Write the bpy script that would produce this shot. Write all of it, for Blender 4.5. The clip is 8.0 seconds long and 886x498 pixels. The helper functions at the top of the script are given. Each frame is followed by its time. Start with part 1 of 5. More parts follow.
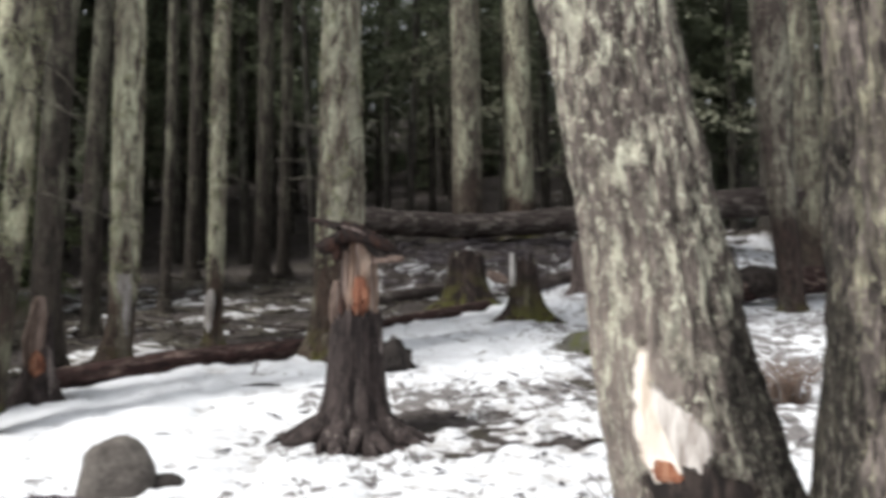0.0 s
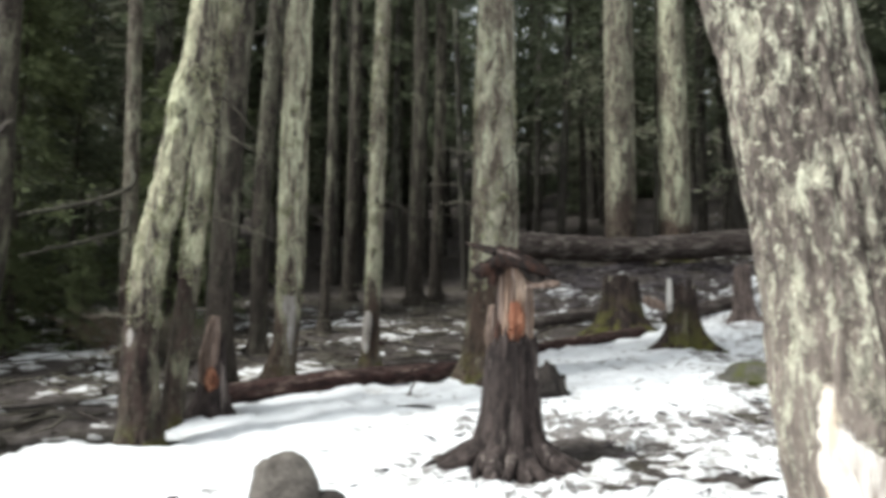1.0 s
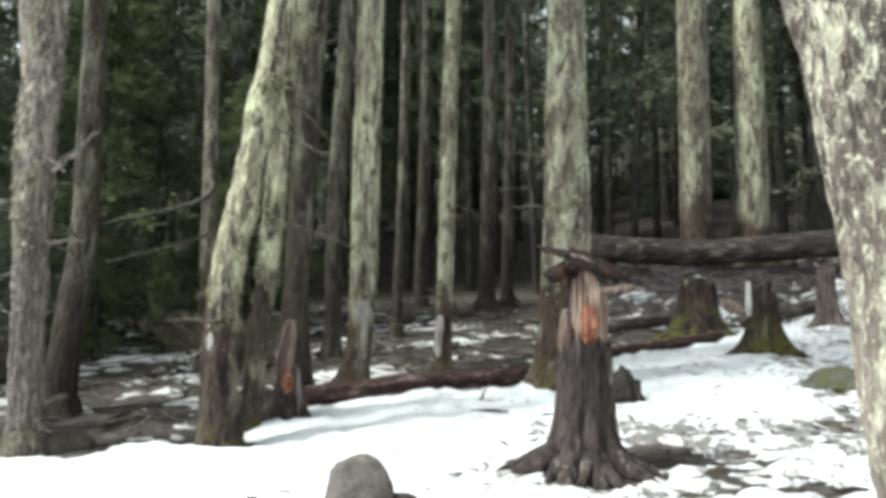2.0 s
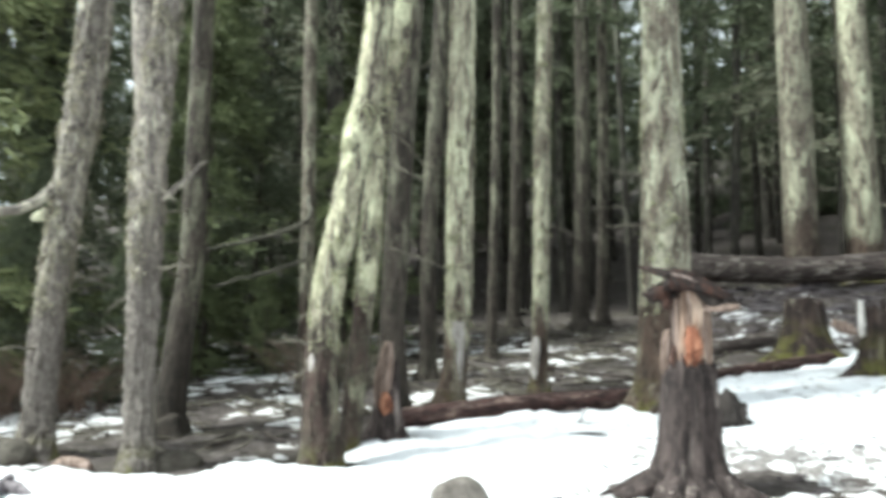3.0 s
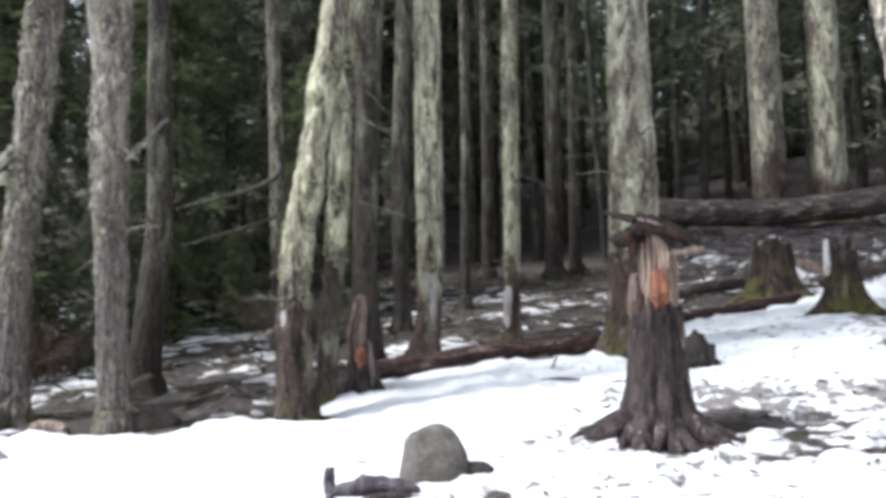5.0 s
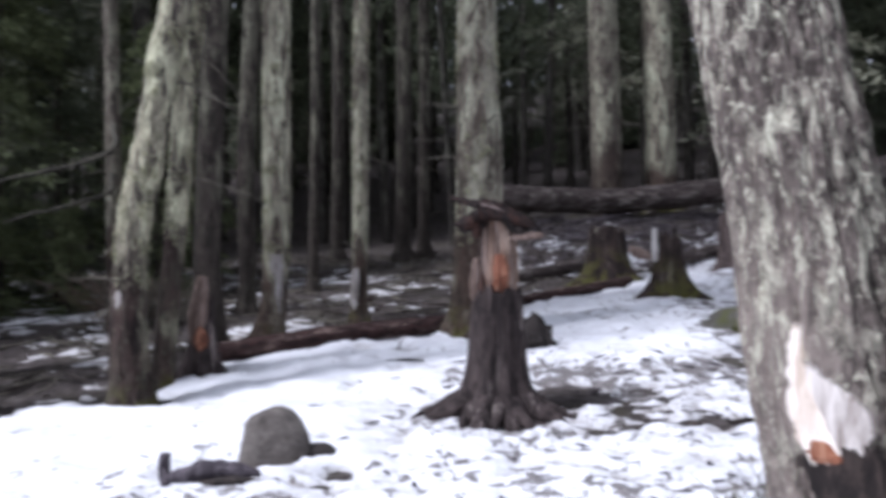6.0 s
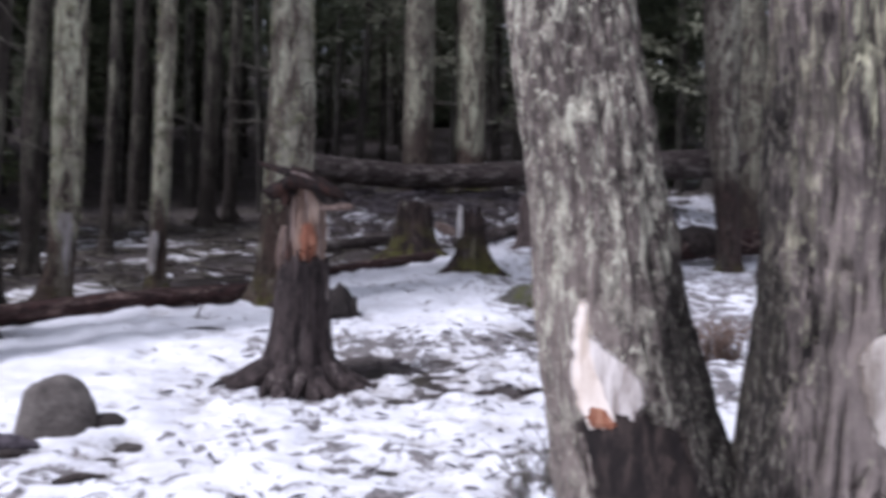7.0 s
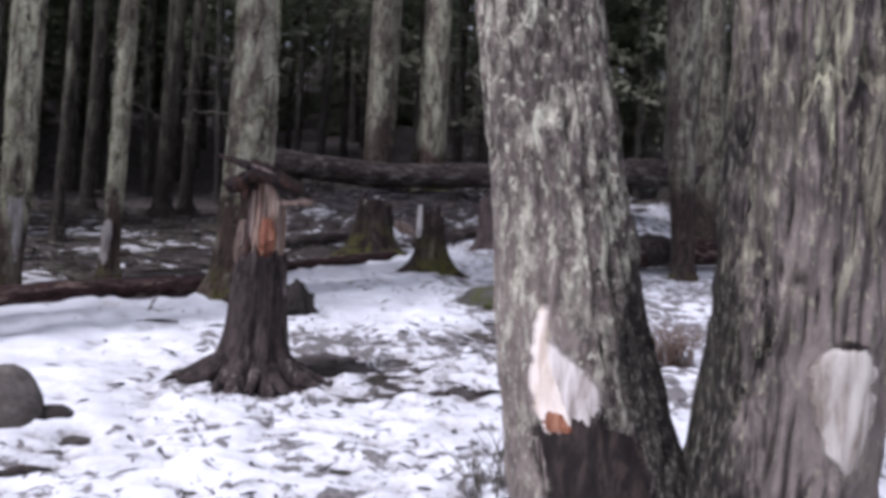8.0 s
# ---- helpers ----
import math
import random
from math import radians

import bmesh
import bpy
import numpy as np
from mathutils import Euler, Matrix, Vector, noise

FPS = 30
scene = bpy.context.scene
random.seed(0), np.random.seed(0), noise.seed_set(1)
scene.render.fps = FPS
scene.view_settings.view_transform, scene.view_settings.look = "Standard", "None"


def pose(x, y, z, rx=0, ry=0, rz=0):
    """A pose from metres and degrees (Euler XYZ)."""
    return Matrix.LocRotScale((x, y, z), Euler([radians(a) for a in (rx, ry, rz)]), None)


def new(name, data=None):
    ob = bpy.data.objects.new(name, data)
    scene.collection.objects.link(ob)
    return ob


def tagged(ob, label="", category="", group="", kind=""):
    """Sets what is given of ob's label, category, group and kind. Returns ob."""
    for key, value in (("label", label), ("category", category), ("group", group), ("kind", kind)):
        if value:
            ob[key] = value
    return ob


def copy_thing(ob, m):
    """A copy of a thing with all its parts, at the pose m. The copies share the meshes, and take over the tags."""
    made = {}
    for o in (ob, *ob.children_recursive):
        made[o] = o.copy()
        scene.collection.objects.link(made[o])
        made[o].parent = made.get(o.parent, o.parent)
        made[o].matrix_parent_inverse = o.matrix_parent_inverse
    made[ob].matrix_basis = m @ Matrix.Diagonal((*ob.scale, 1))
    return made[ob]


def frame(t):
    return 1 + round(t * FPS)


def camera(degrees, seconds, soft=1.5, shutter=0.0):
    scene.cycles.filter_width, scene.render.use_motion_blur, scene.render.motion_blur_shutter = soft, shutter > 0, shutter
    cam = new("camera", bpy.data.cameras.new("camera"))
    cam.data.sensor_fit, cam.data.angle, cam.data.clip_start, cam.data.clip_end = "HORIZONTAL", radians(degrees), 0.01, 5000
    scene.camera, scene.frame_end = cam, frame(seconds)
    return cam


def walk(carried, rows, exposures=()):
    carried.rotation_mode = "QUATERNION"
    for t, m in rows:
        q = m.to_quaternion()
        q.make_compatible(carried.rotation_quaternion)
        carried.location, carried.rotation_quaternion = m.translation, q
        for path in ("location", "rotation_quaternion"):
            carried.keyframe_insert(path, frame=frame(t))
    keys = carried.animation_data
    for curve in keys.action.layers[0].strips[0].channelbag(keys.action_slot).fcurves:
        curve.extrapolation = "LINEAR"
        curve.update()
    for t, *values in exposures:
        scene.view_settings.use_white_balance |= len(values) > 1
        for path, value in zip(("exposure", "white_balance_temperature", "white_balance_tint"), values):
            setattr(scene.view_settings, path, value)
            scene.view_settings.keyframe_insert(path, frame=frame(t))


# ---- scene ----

# ---- camera and walk ----
cam = camera(56.40, 8.0, soft=4.2, shutter=0.5)
PATH = [
    (0, pose(0.0376, 0.0140, 1.5516, 94.875, 0.696, 0.071)),
    (0.5, pose(0.0114, 0.0133, 1.5410, 95.938, -0.117, 5.856)),
    (1, pose(-0.0081, 0.0132, 1.5623, 96.489, -0.573, 10.252)),
    (1.2, pose(-0.0120, 0.0132, 1.5622, 96.642, -0.245, 11.996)),
    (1.567, pose(-0.0140, 0.0116, 1.5612, 96.765, -0.467, 14.124)),
    (1.933, pose(-0.0160, 0.0099, 1.5602, 96.732, -0.689, 15.020)),
    (2.3, pose(-0.0180, 0.0083, 1.5592, 96.785, -0.911, 15.766)),
    (2.5, pose(-0.0224, 0.0056, 1.5588, 96.880, -0.862, 16.349)),
    (3, pose(-0.0437, -0.0078, 1.5577, 98.145, -0.788, 21.524)),
    (3.5, pose(-0.0558, 0.0158, 1.5517, 98.356, -0.140, 26.610)),
    (4, pose(-0.0274, 0.0295, 1.5425, 96.877, 0.550, 27.158)),
    (4.5, pose(-0.0143, 0.0146, 1.5448, 95.710, 1.093, 23.404)),
    (4.7, pose(-0.0089, 0.0077, 1.5459, 95.317, 1.216, 21.847)),
    (5.067, pose(0.0049, 0.0028, 1.5466, 94.823, 1.125, 19.708)),
    (5.433, pose(0.0188, -0.0022, 1.5474, 94.500, 1.033, 17.555)),
    (5.8, pose(0.0326, -0.0071, 1.5481, 93.911, 0.942, 13.130)),
    (6, pose(0.0345, -0.0073, 1.5481, 93.439, 0.919, 9.689)),
    (6.5, pose(0.0249, -0.0040, 1.5461, 92.502, 0.419, 4.263)),
    (7, pose(0.0322, -0.0212, 1.5443, 91.493, -1.083, -3.669)),
    (7.5, pose(0.0268, -0.0092, 1.5461, 91.001, -1.764, -7.774)),
    (8, pose(0.0154, -0.0224, 1.5489, 91.567, -2.976, -6.680)),
]
EXPOSURES = [(0.0, 0.13, 6250, 9), (1.0, 0.48, 6200, 4), (2.5, 0.94, 6050, -2), (3.5, 1.43, 5950, -1), (4.5, 1.1, 5900, 5), (6.0, 0.02, 5550, 18), (8.0, -0.25, 5620, 23)]
walk(cam, PATH, EXPOSURES)

# ---- sky and sun: thin bright cloud, light from over the left shoulder ----
SUN_WAY = Vector((0.78, 0.52, -1.35)).normalized()
world = bpy.data.worlds.new("sky")
scene.world = world
world.use_nodes = True
wn, wl = world.node_tree.nodes, world.node_tree.links
sky = wn.new("ShaderNodeTexSky")
sky.sky_type = "NISHITA"
sky.sun_disc = False
sky.sun_elevation = math.asin(-SUN_WAY.z)
sky.sun_rotation = math.atan2(-SUN_WAY.x, -SUN_WAY.y)
sky.air_density, sky.dust_density = 1.0, 4.0
pale = wn.new("ShaderNodeHueSaturation")
pale.inputs["Saturation"].default_value = 0.12
wl.new(sky.outputs[0], pale.inputs["Color"])
veil = wn.new("ShaderNodeMix")
veil.data_type = "RGBA"
veil.inputs[0].default_value = 0.4
veil.inputs[7].default_value = (6.0, 6.1, 6.2, 1)
wl.new(pale.outputs[0], veil.inputs[6])
wl.new(veil.outputs[2], wn["Background"].inputs["Color"])
wn["Background"].inputs["Strength"].default_value = 0.14
sun_data = bpy.data.lights.new("sun", "SUN")
sun_data.energy, sun_data.angle, sun_data.color = 4.0, radians(8), (1.0, 0.96, 0.9)
sun = new("sun", sun_data)
sun.matrix_world = Matrix.Translation((-8, -5, 18)) @ SUN_WAY.to_track_quat("-Z", "Y").to_matrix().to_4x4()


# ---- materials ----
def material(name, roughness=0.9):
    m = bpy.data.materials.new(name)
    m.use_nodes = True
    b = m.node_tree.nodes["Principled BSDF"]
    b.inputs["Roughness"].default_value = roughness
    b.inputs["Specular IOR Level"].default_value = 0.25
    return m, m.node_tree.nodes, m.node_tree.links, b


def coords(n, l, scale, wander=40.0, world_space=False):
    """Object or world coordinates, stretched, and shifted from object to object."""
    if world_space:
        g = n.new("ShaderNodeNewGeometry")
        out = g.outputs["Position"]
    else:
        out = n.new("ShaderNodeTexCoord").outputs["Object"]
    mp = n.new("ShaderNodeMapping")
    mp.inputs["Scale"].default_value = scale
    l.new(out, mp.inputs["Vector"])
    if wander:
        info = n.new("ShaderNodeObjectInfo")
        mul = n.new("ShaderNodeMath")
        mul.operation = "MULTIPLY"
        mul.inputs[1].default_value = wander
        l.new(info.outputs["Random"], mul.inputs[0])
        l.new(mul.outputs[0], mp.inputs["Location"])
    return mp.outputs["Vector"]


def fbm(n, l, vec, scale, detail=5, rough=0.6, warp=0.0):
    t = n.new("ShaderNodeTexNoise")
    t.inputs["Scale"].default_value = scale
    t.inputs["Detail"].default_value = detail
    t.inputs["Roughness"].default_value = rough
    t.inputs["Distortion"].default_value = warp
    l.new(vec, t.inputs["Vector"])
    return t.outputs["Fac"]


def ramp(n, l, fac, stops):
    r = n.new("ShaderNodeValToRGB")
    e = r.color_ramp.elements
    while len(e) < len(stops):
        e.new(0.5)
    for k, (p, c) in zip(e, stops):
        k.position = p
        k.color = (*c, 1) if isinstance(c, tuple) else (c, c, c, 1)
    l.new(fac, r.inputs[0])
    return r.outputs[0]


def mix(n, l, fac, a, b, how="MIX"):
    m = n.new("ShaderNodeMix")
    m.data_type = "RGBA"
    m.blend_type = how
    for value, k in ((fac, 0), (a, 6), (b, 7)):
        if isinstance(value, (int, float)):
            m.inputs[k].default_value = value
        elif isinstance(value, tuple):
            m.inputs[k].default_value = (*value, 1)
        else:
            l.new(value, m.inputs[k])
    return m.outputs[2]


def times(n, l, a, b):
    m = n.new("ShaderNodeMath")
    m.operation = "MULTIPLY"
    for value, k in ((a, 0), (b, 1)):
        if isinstance(value, (int, float)):
            m.inputs[k].default_value = value
        else:
            l.new(value, m.inputs[k])
    return m.outputs[0]


def height(n, l, low, high):
    """0 to 1 between two heights over the thing's foot."""
    sep = n.new("ShaderNodeSeparateXYZ")
    l.new(n.new("ShaderNodeTexCoord").outputs["Object"], sep.inputs[0])
    r = n.new("ShaderNodeMapRange")
    r.inputs["From Min"].default_value, r.inputs["From Max"].default_value = low, high
    l.new(sep.outputs["Z"], r.inputs["Value"])
    return r.outputs["Result"]


def bump(n, l, b, fac, strength, distance):
    k = n.new("ShaderNodeBump")
    k.inputs["Strength"].default_value = strength
    k.inputs["Distance"].default_value = distance
    l.new(fac, k.inputs["Height"])
    l.new(k.outputs[0], b.inputs["Normal"])


def bark(name, dark, light, crust, crust_amount, low=0.3, high=1.6, moss=0.0, fine=1.0, stretch=0.22, stained=0.62, dark_flank=None, soft=0.03, wet=0.0, flecks=0.35, even=None):
    """Furrowed bark; a pale lichen crust in upright flakes that thins out towards the foot; moss round the foot."""
    m, n, l, b = material(name, 0.92)
    v = coords(n, l, (1, 1, stretch))
    furrow = fbm(n, l, v, 22 * fine, 6, 0.65, 0.6)
    grain = fbm(n, l, v, 70 * fine, 4, 0.6)
    colour = ramp(n, l, furrow, [(0.4, dark), (0.5, tuple((p + q) / 2 for p, q in zip(dark, light))), (0.6, light)])
    colour = mix(n, l, 0.5, colour, ramp(n, l, grain, [(0.38, 0.2), (0.62, 0.85)]), "OVERLAY")
    stain = fbm(n, l, coords(n, l, (1, 1, 0.5), 23.0), 4.5, 5, 0.65, 0.5)
    colour = mix(n, l, ramp(n, l, stain, [(0.42, 0.0), (0.62, stained)]), colour, dark)
    if even:
        # a smoother grey-pink side: way across the trunk, where it begins and ends
        ax, ay, s0, s1 = even
        dot = n.new("ShaderNodeVectorMath")
        dot.operation = "DOT_PRODUCT"
        dot.inputs[1].default_value = (ax, ay, 0)
        l.new(n.new("ShaderNodeTexCoord").outputs["Object"], dot.inputs[0])
        add = n.new("ShaderNodeMath")
        add.operation = "MULTIPLY_ADD"
        add.inputs[1].default_value = 0.4
        l.new(fbm(n, l, coords(n, l, (1, 1, 0.4), 0), 8, 5, 0.65), add.inputs[0])
        l.new(dot.outputs["Value"], add.inputs[2])
        side = n.new("ShaderNodeMapRange")
        side.inputs["From Min"].default_value, side.inputs["From Max"].default_value = s0 + 0.2, s1 + 0.2
        l.new(add.outputs[0], side.inputs["Value"])
        calm = ramp(n, l, fbm(n, l, coords(n, l, (1, 1, 0.35), 0), 26, 6, 0.7, 0.4), [(0.36, tuple(c * 0.55 for c in light)), (0.5, light), (0.64, tuple(c * 1.2 for c in light))])
        under = ramp(n, l, height(n, l, 1.1, 1.6), [(0.0, 0.85), (1.0, 0.1)])
        colour = mix(n, l, times(n, l, side.outputs["Result"], under), colour, calm)
    v2 = coords(n, l, (1, 1, stretch * 1.1), 17.0)
    flake = fbm(n, l, v2, 11 * fine, 7, 0.7, 0.5)
    broad = fbm(n, l, coords(n, l, (1, 1, 0.4), 31.0), 3.4, 4, 0.6)
    edge = ramp(n, l, flake, [(0.53 - soft - crust_amount * 0.09, 0.0), (0.57 + soft - crust_amount * 0.09, 1.0)])
    spread = ramp(n, l, broad, [(0.42 - crust_amount * 0.06, 0.12), (0.52 - crust_amount * 0.06, 1.0)])
    ragged = n.new("ShaderNodeMath")
    ragged.operation = "ADD"
    l.new(height(n, l, low, high), ragged.inputs[0])
    l.new(ramp(n, l, broad, [(0.35, 0.0), (0.65, 0.45)]), ragged.inputs[1])
    rise = ramp(n, l, ragged.outputs[0], [(0.3, 0.05), (0.85, 1.0)])
    tint = mix(n, l, ramp(n, l, fbm(n, l, v2, 5.0, 3), [(0.4, 0.0), (0.6, 1.0)]), crust, tuple(c * k for c, k in zip(crust, (0.6, 0.56, 0.58))))
    tint = mix(n, l, 0.6, tint, ramp(n, l, grain, [(0.38, 0.25), (0.62, 0.8)]), "OVERLAY")
    if wet:
        colour = mix(n, l, times(n, l, ramp(n, l, rise, [(0.1, 1.0), (0.9, 0.0)]), wet), colour, mix(n, l, ramp(n, l, furrow, [(0.4, 0.0), (0.62, 1.0)]), tuple(c * k for c, k in zip(dark, (0.45, 0.38, 0.38))), tuple(c * k for c, k in zip(dark, (1.9, 1.55, 1.5)))))
    colour = mix(n, l, times(n, l, times(n, l, edge, spread), rise), colour, tint)
    if flecks:
        spot = ramp(n, l, fbm(n, l, coords(n, l, (1, 1, 0.5), 29.0), 34 * fine ** 0.5, 4, 0.7, 0.3), [(0.57, 0.0), (0.63, flecks)])
        colour = mix(n, l, times(n, l, spot, ramp(n, l, rise, [(0.06, 0.35), (0.6, 1.0)])), colour, tuple(min(0.6, c * 1.25) for c in crust))
    if dark_flank:
        # near-black speckled colour on one flank: way across the trunk, its lean, where it begins and ends, and how
        # high it reaches
        ax, ay, lean_, s0, s1, top = dark_flank
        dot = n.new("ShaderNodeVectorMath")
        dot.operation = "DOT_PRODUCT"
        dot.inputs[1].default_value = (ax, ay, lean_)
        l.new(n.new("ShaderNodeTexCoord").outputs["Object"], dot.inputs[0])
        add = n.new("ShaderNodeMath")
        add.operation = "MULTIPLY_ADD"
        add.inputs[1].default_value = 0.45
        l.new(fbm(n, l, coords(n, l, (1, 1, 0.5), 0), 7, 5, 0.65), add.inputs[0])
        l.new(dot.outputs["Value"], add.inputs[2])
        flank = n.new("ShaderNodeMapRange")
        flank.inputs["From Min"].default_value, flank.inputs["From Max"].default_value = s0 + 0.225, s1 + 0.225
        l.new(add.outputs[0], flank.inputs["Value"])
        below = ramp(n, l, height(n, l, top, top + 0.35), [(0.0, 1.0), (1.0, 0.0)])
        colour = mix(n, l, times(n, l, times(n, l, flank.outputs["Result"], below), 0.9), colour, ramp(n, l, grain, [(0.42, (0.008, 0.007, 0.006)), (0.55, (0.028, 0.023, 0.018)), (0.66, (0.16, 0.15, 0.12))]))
    if moss:
        patch = ramp(n, l, fbm(n, l, coords(n, l, (1, 1, 1)), 6, 5, 0.65), [(0.45, 0.0), (0.54, 1.0)])
        foot = ramp(n, l, height(n, l, 0.0, moss), [(0.0, 1.0), (1.0, 0.0)])
        colour = mix(n, l, times(n, l, patch, foot), colour, (0.075, 0.072, 0.018))
    l.new(colour, b.inputs["Base Color"])
    bump(n, l, b, mix(n, l, 0.4, furrow, flake), 0.9, 0.02)
    return m


BARK_GREY = bark("grey_bark", (0.036, 0.028, 0.023), (0.155, 0.13, 0.105), (0.32, 0.315, 0.23), 0.5, 0.7, 1.7, 0, 1.2, 0.24, 0.55, soft=0.04, wet=0.75)
BARK_PALE = bark("lichen_bark", (0.04, 0.03, 0.024), (0.165, 0.138, 0.11), (0.45, 0.445, 0.32), 0.85, 0.55, 1.2, 0.25, 0.9, 0.22, 0.4, soft=0.04, wet=0.85)
BARK_LEAN = bark("leaning_lichen_bark", (0.024, 0.018, 0.016), (0.105, 0.086, 0.072), (0.47, 0.465, 0.32), 0.75, 0.95, 1.7, 0.25, 0.9, 0.24, 0.55, soft=0.04, wet=0.95, flecks=0.25)
BARK_STOUT = bark("stout_lichen_bark", (0.036, 0.026, 0.02), (0.165, 0.138, 0.11), (0.42, 0.42, 0.31), 0.7, 0.85, 1.5, 0.4, 0.85, 0.22, 0.4, soft=0.04, wet=0.9, flecks=0.25)
BARK_SMOOTH = bark("smooth_grey_bark", (0.06, 0.05, 0.044), (0.215, 0.188, 0.168), (0.4, 0.375, 0.3), 0.4, 0.9, 2.6, 0.3, 1.6, 0.36, 0.6, soft=0.035)
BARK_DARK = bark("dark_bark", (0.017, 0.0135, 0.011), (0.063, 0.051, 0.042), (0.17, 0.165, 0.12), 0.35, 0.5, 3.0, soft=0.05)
BARK_WET = bark("wet_footed_bark", (0.02, 0.014, 0.012), (0.085, 0.065, 0.057), (0.27, 0.26, 0.2), 0.5, 1.0, 2.6, 0.2, 1.2, 0.25, soft=0.07, wet=0.7)
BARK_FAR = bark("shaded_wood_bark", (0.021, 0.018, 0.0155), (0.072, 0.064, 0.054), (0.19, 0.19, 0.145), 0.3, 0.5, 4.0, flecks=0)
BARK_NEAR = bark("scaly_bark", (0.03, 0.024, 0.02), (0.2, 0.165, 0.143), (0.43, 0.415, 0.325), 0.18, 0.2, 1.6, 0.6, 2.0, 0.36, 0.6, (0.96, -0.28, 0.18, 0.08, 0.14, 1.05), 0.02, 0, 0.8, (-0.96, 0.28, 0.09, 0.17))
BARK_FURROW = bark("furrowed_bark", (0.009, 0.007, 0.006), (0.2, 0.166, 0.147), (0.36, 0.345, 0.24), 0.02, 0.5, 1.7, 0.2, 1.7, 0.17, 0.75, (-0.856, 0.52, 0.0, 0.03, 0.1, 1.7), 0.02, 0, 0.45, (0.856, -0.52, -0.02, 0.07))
BARK_STUMP = bark("weathered_stump_bark", (0.014, 0.01, 0.0095), (0.068, 0.052, 0.048), (0.26, 0.22, 0.2), -0.6, -1, 0.2, flecks=0.06)
BARK_MOSSY = bark("mossy_stump_bark", (0.012, 0.008, 0.007), (0.048, 0.033, 0.028), (0.3, 0.28, 0.22), -0.4, 0.2, 0.7, 0.55, flecks=0)
BARK_RED = bark("red_log_bark", (0.013, 0.0065, 0.006), (0.05, 0.025, 0.022), (0.24, 0.18, 0.15), -0.2, -5, -4, fine=1.4, flecks=0.1)
BARK_LOG = bark("old_log_bark", (0.02, 0.015, 0.013), (0.078, 0.061, 0.056), (0.2, 0.18, 0.16), 0.0, -5, -4, fine=1.4, flecks=0.15)


def wood(name, a, b2, c, fine=1.0, stretch=0.07, fray=0.0):
    """Grained bare wood; with fray it breaks up into flakes towards the rim of its patch."""
    m, n, l, b = material(name, 0.75)
    v = coords(n, l, (1, 1, stretch))
    f = fbm(n, l, v, 40 * fine, 6, 0.65, 0.3)
    g = fbm(n, l, coords(n, l, (1, 1, 0.4)), 7, 4)
    colour = ramp(n, l, f, [(0.4, a), (0.5, b2), (0.6, c)])
    colour = mix(n, l, ramp(n, l, g, [(0.4, 0.0), (0.65, 0.55)]), colour, a)
    l.new(colour, b.inputs["Base Color"])
    bump(n, l, b, f, 0.7, 0.008)
    if fray:
        rim = n.new("ShaderNodeAttribute")
        rim.attribute_name = "rim"
        torn = n.new("ShaderNodeMath")
        torn.operation = "MULTIPLY_ADD"
        torn.inputs[1].default_value = fray
        l.new(fbm(n, l, coords(n, l, (1, 1, 0.45), 5.0), 30, 6, 0.7, 0.4), torn.inputs[0])
        l.new(rim.outputs["Fac"], torn.inputs[2])
        half = times(n, l, torn.outputs[0], 0.5)
        l.new(ramp(n, l, half, [(0.2 * fray + 0.04, 0.0), (0.31 * fray + 0.19, 1.0)]), b.inputs["Alpha"])
    return m


WOOD_SPLIT = wood("split_wood", (0.12, 0.07, 0.048), (0.27, 0.19, 0.145), (0.4, 0.31, 0.25))
WOOD_ORANGE = wood("orange_heartwood", (0.1, 0.038, 0.022), (0.26, 0.1, 0.056), (0.42, 0.23, 0.15))
WOOD_CREAM = wood("bare_cream_wood", (0.5, 0.41, 0.33), (0.72, 0.63, 0.54), (0.82, 0.76, 0.68), 0.4, 0.25, 0.7)
WOOD_GREY = wood("bleached_wood", (0.24, 0.2, 0.175), (0.5, 0.45, 0.41), (0.74, 0.69, 0.64), 0.9, 0.12, 1.7)
WOOD_BLACKISH = wood("blackish_bark", (0.007, 0.0045, 0.004), (0.017, 0.012, 0.01), (0.05, 0.036, 0.03), 0.6, 0.3, 1.2)
WOOD_PURPLE = wood("purplish_broken_wood", (0.06, 0.05, 0.056), (0.15, 0.13, 0.14), (0.26, 0.23, 0.235))
WOOD_BLEACHED = wood("bleached_sliver", (0.28, 0.25, 0.225), (0.48, 0.45, 0.42), (0.62, 0.59, 0.56), 0.4, 0.25)
WOOD_STRIP = wood("weathered_bare_strip", (0.15, 0.13, 0.115), (0.32, 0.29, 0.27), (0.48, 0.45, 0.43), 0.5, 0.15, 1.2)
WOOD_DUSK = wood("dusky_sodden_wood", (0.025, 0.02, 0.024), (0.06, 0.05, 0.058), (0.13, 0.11, 0.12))
WOOD_PALE = wood("weathered_scar_wood", (0.2, 0.165, 0.135), (0.42, 0.375, 0.325), (0.58, 0.535, 0.475), 0.35, 0.22, 1.3)
WOOD_ORANGE_TORN = wood("torn_orange_wood", (0.1, 0.035, 0.018), (0.24, 0.085, 0.043), (0.36, 0.18, 0.11), 1.0, 0.2, 0.9)
WOOD_RED = wood("rotten_red_wood", (0.011, 0.005, 0.004), (0.03, 0.014, 0.01), (0.085, 0.04, 0.028))
WOOD_CAP = wood("rotten_cap_wood", (0.004, 0.002, 0.0016), (0.011, 0.0048, 0.0035), (0.04, 0.016, 0.01))
WOOD_REDDISH = wood("reddish_twigs", (0.075, 0.048, 0.036), (0.16, 0.11, 0.085), (0.26, 0.19, 0.145))
